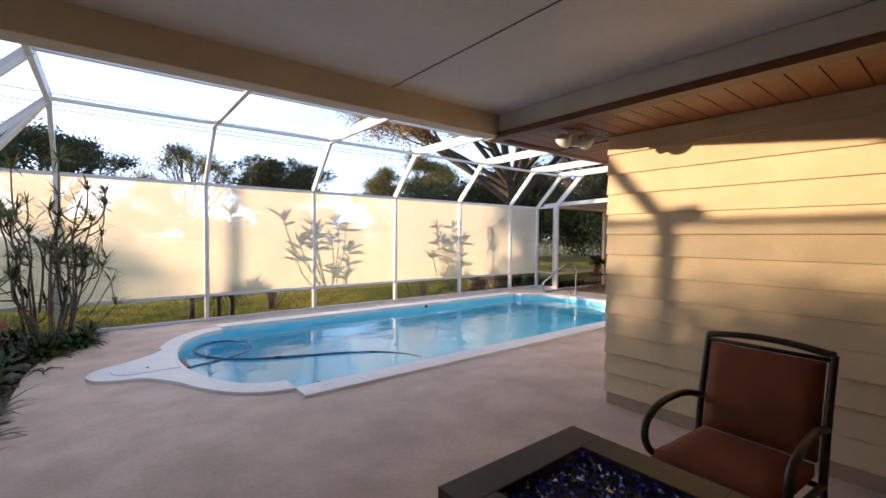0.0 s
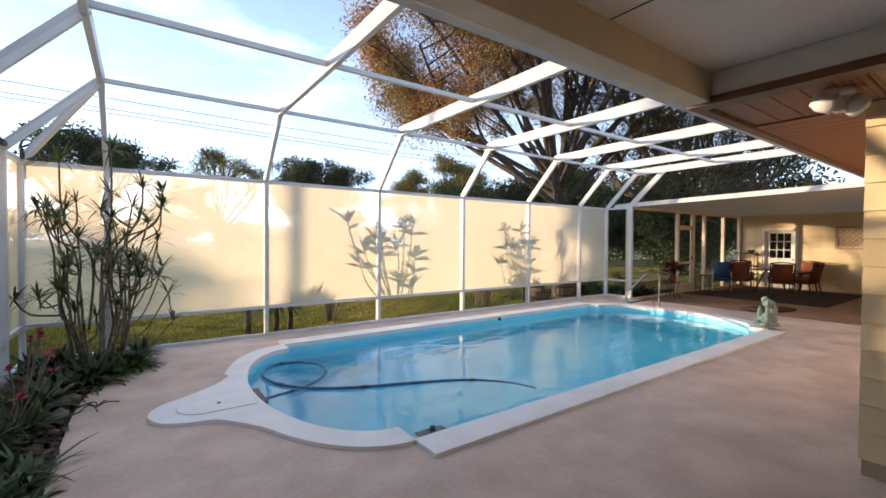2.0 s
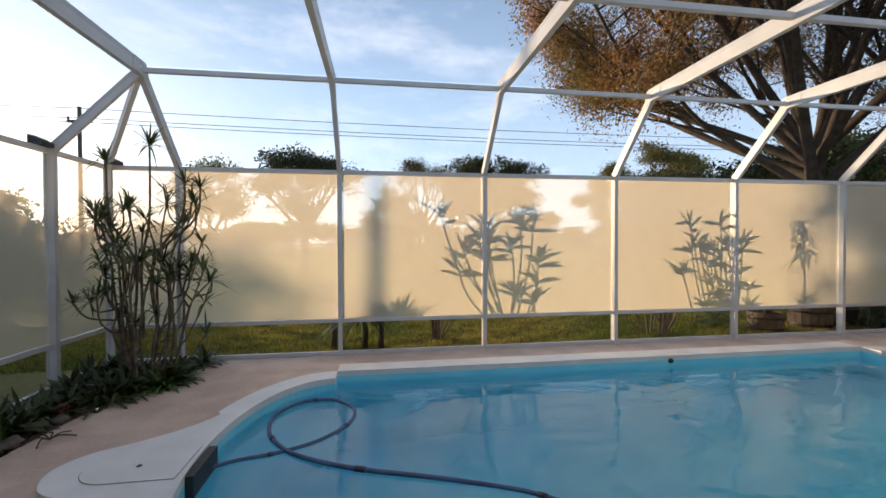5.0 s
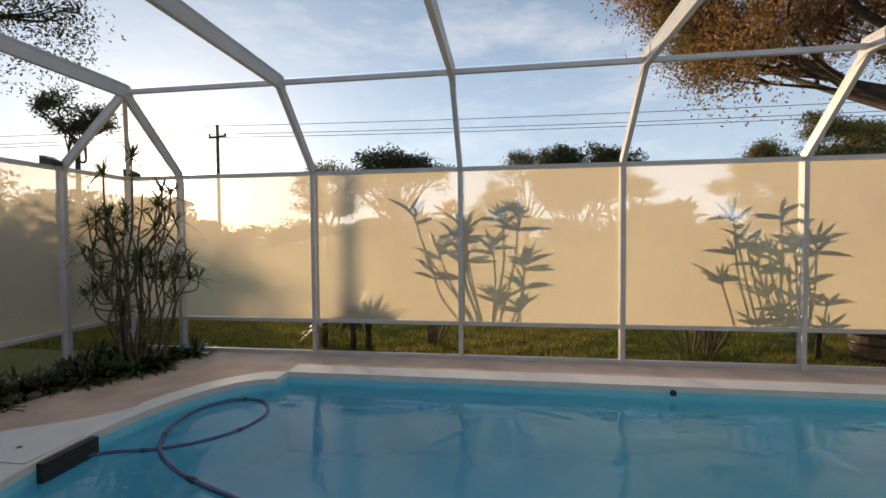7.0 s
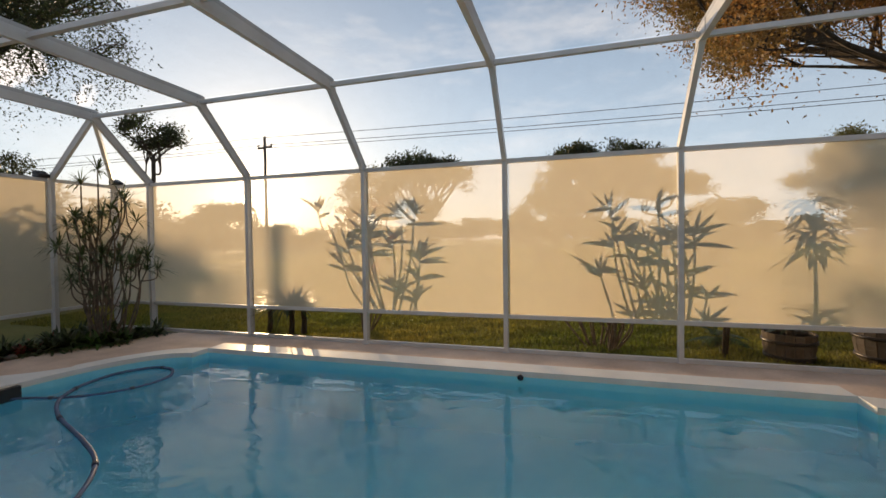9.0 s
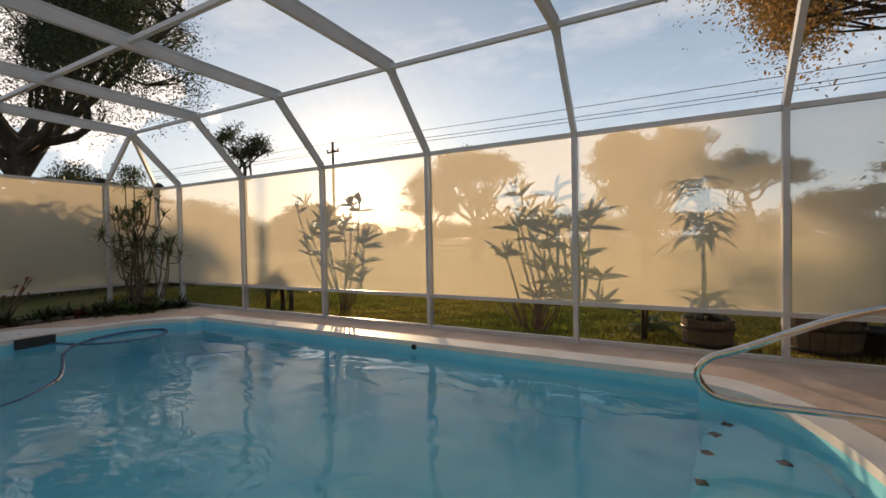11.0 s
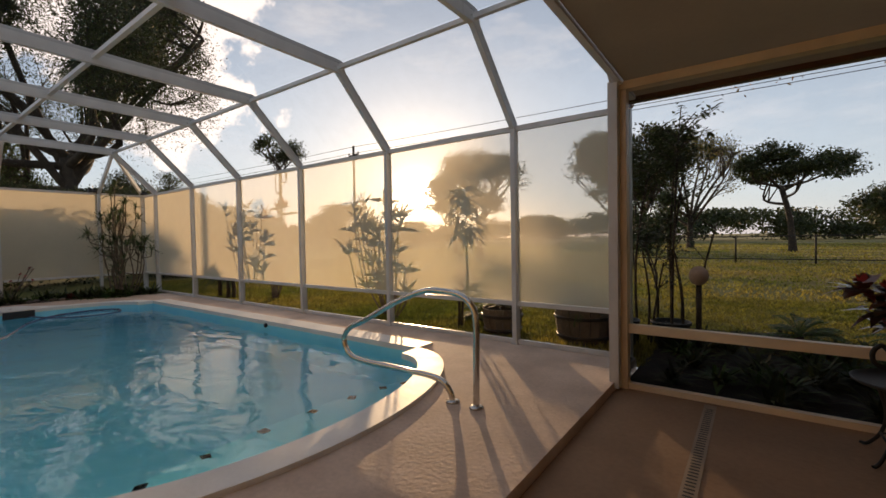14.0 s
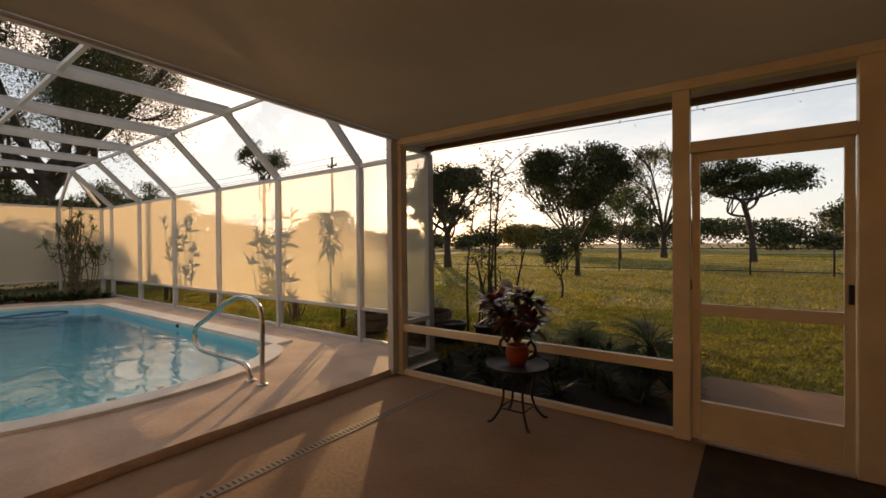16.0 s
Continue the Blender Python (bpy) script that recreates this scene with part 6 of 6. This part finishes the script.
tree((28.0, 24.0, GB), 8.5, 5.0, 17, "leaf_green", 14000, 0.26, 0.3, 0.2, "oak_tree", "dense green oak behind the lanai", 8, (0.2, 1.3), 0.6)
tree((31.0, 12.0, GB), 8.0, 5.0, 18, "leaf_dark", 14000, 0.26, 0.3, 0.2, "oak_tree", "dark oak beyond the lanai roof", 8, (0.2, 1.3), 0.6)
tree((24.0, 62.0, GB), 6.5, 5.0, 19, "leaf_dark", 9000, 0.34, 0.2, 0.2, "shade_tree", "dark tree on the golf course", 7, (0.2, 1.2), 0.6)


def foliage_mass(name, label, stretch, n, size, mat, seed):
    """A far wood or hedge: leaves in uneven clumps along a stretch of (x, y, height, radius)."""
    g = np.random.default_rng(seed)
    spots = []
    per = n // len(stretch)
    for x, y, h, r in stretch:
        k = g.integers(5, 9)
        c = np.stack([g.normal(x, r * 0.5, k), g.normal(y, r * 0.4, k), g.uniform(0.25, 0.8, k) * h], axis=1)
        i = g.integers(0, k, per)
        s = c[i] + g.normal(size=(per, 3)) * np.array([r * 0.32, r * 0.32, h * 0.14])
        s[:, 2] = np.where(s[:, 2] > h * 0.92, s[:, 2] - h * 0.35, s[:, 2])
        s[:, 2] = np.abs(s[:, 2]) + GB
        spots.append(s)
    me = leaves_mesh(np.concatenate(spots), size, seed, 0.6)
    me.materials.append(M[mat])
    tagged(new(name, me), label, "trees", kind="stuff")


rng = random.Random(91)
foliage_mass("far_woods", "dark line of woods beyond the golf course", [(-150 + 5.0 * k, 105 + rng.uniform(-10, 12), rng.uniform(4.0, 7.5), 4.5) for k in range(64)], 110000, 0.6, "leaf_dark", 92)
foliage_mass("far_woods", "dark trees west of the garden", [(-48 + rng.uniform(-5, 5), -30 + 5.5 * k, rng.uniform(3.5, 5.5), 4.0) for k in range(20)], 40000, 0.5, "leaf_dark", 93)
foliage_mass("side_hedge", "dense dark hedge behind the side screen", [(-6.8 + rng.uniform(-0.6, 0.6), -6 + 1.1 * k, rng.uniform(3.0, 3.7), 1.15) for k in range(19)], 250000, 0.10, "leaf_dark", 94)
foliage_mass("east_thicket", "green thicket beside the far lanai wall", [(19.5 + 2.0 * k, 11.5 + 0.6 * k + rng.uniform(-0.6, 0.6), rng.uniform(4.0, 6.5), 1.5) for k in range(8)], 90000, 0.13, "leaf_dark", 95)
foliage_mass("garden_woods", "dense dark green woods beyond the lawn", [(23.0 + 2.2 * k, 29.0 - 1.0 * k + rng.uniform(-1, 1), rng.uniform(6.0, 8.5), 2.4) for k in range(13)], 150000, 0.22, "leaf_dark", 96)

# field fence
fn = thing("field_fence", "dark wire fence with steel posts along the golf course", "fence")
for k in range(20):
    x = -14.0 + 2.8 * k
    part("post", tube([(x, 28.2, GB), (x, 28.2, 1.12)], 0.04, sides=8), M["fence"], fn)
for z in (1.08, 0.06):
    part("rail", tube([(-14, 28.2, z), (39.2, 28.2, z)], 0.022, sides=6), M["fence"], fn)
b = bmesh.new()
for k in range(9):
    bar((-14, 28.2, 0.16 + 0.11 * k), (39.2, 28.2, 0.16 + 0.11 * k), 0.008, 0.008, b)
part("wire_mesh", b, M["fence"], fn)
# utility pole and lines
up_ = thing("utility_pole", "weathered wooden utility pole with a cross-arm", "utility pole", at=(-12.4, 26.4, GB))
part("pole", tube([(0, 0, 0), (0, 0, 8.4)], [0.11, 0.085], sides=10), M["wood_pole"], up_)
part("cross_arm", bar((-0.6, 0.1, 7.7), (0.6, -0.1, 7.7), 0.1, 0.12), M["wood_pole"], up_)
for x in (-0.5, 0.5):
    part("insulator", lathe([(0.04, 7.76), (0.06, 7.82), (0.03, 7.92)], at=(x, 0, 0), sides=8), M["dark_plastic"], up_)
pl = thing("power_lines", "three thin power lines crossing the sky", "power line")
for k, (z, y) in enumerate(((8.2, 26.4), (7.75, 26.5), (7.5, 26.3))):
    pts = [(-12.4 + 60 * s, y - 0.5 * s, z - 1.6 * s * (1 - s)) for s in np.linspace(0, 1, 25)]
    part("wire", tube(pts, 0.016, sides=5), M["wire"], pl)
    pts = [(-12.4 - 60 * s, y - 4 * s, z - 1.6 * s * (1 - s)) for s in np.linspace(0, 1, 17)]
    part("wire", tube(pts, 0.016, sides=5), M["wire"], pl)

# lawn blades near the screens
g = np.random.default_rng(7)
def blades(n, x0, x1, y0, y1, h, wide=1.0):
    p = np.stack([g.uniform(x0, x1, n), g.uniform(y0, y1, n), np.full(n, -0.10)], axis=1)
    a = g.uniform(0, 2 * np.pi, n)
    w = g.uniform(0.006, 0.014, n)[:, None] * wide
    s = np.stack([np.cos(a), np.sin(a), np.zeros(n)], axis=1) * w
    lumps = 0.6 + 0.5 * np.sin(p[:, 0] * 5.1 + 1.3 * np.sin(p[:, 1] * 4.2)) * np.sin(p[:, 1] * 6.3)
    tip = p + np.stack([g.normal(0, 0.03, n), g.normal(0, 0.03, n), g.uniform(0.5, 1.3, n) * h * (0.55 + 0.6 * np.clip(lumps, 0, 1))], axis=1)
    return np.stack([p - s, p + s, tip], axis=1).reshape(-1, 3)


bv = np.concatenate([blades(70000, -14.0, 26.0, 14.0, 28.0, 0.06, 2.0), blades(60000, -25.0, 40.0, 28.0, 70.0, 0.08, 4.0), blades(100000, -4.5, 11.0, 8.96, 12.2, 0.07), blades(60000, 11.0, 19.0, 10.08, 15.0, 0.04), blades(6000, 13.8, 19.0, 8.4, 9.0, 0.035), blades(30000, -4.5, 11.0, 12.2, 17.0, 0.06)])
me = bpy.data.meshes.new("lawn_grass")
me.from_pydata(bv.tolist(), [], np.arange(len(bv)).reshape(-1, 3).tolist())
me.materials.append(M["blade"])
tagged(new("lawn_grass", me), "short coarse green lawn grass with shaded patches", "grass", kind="stuff")
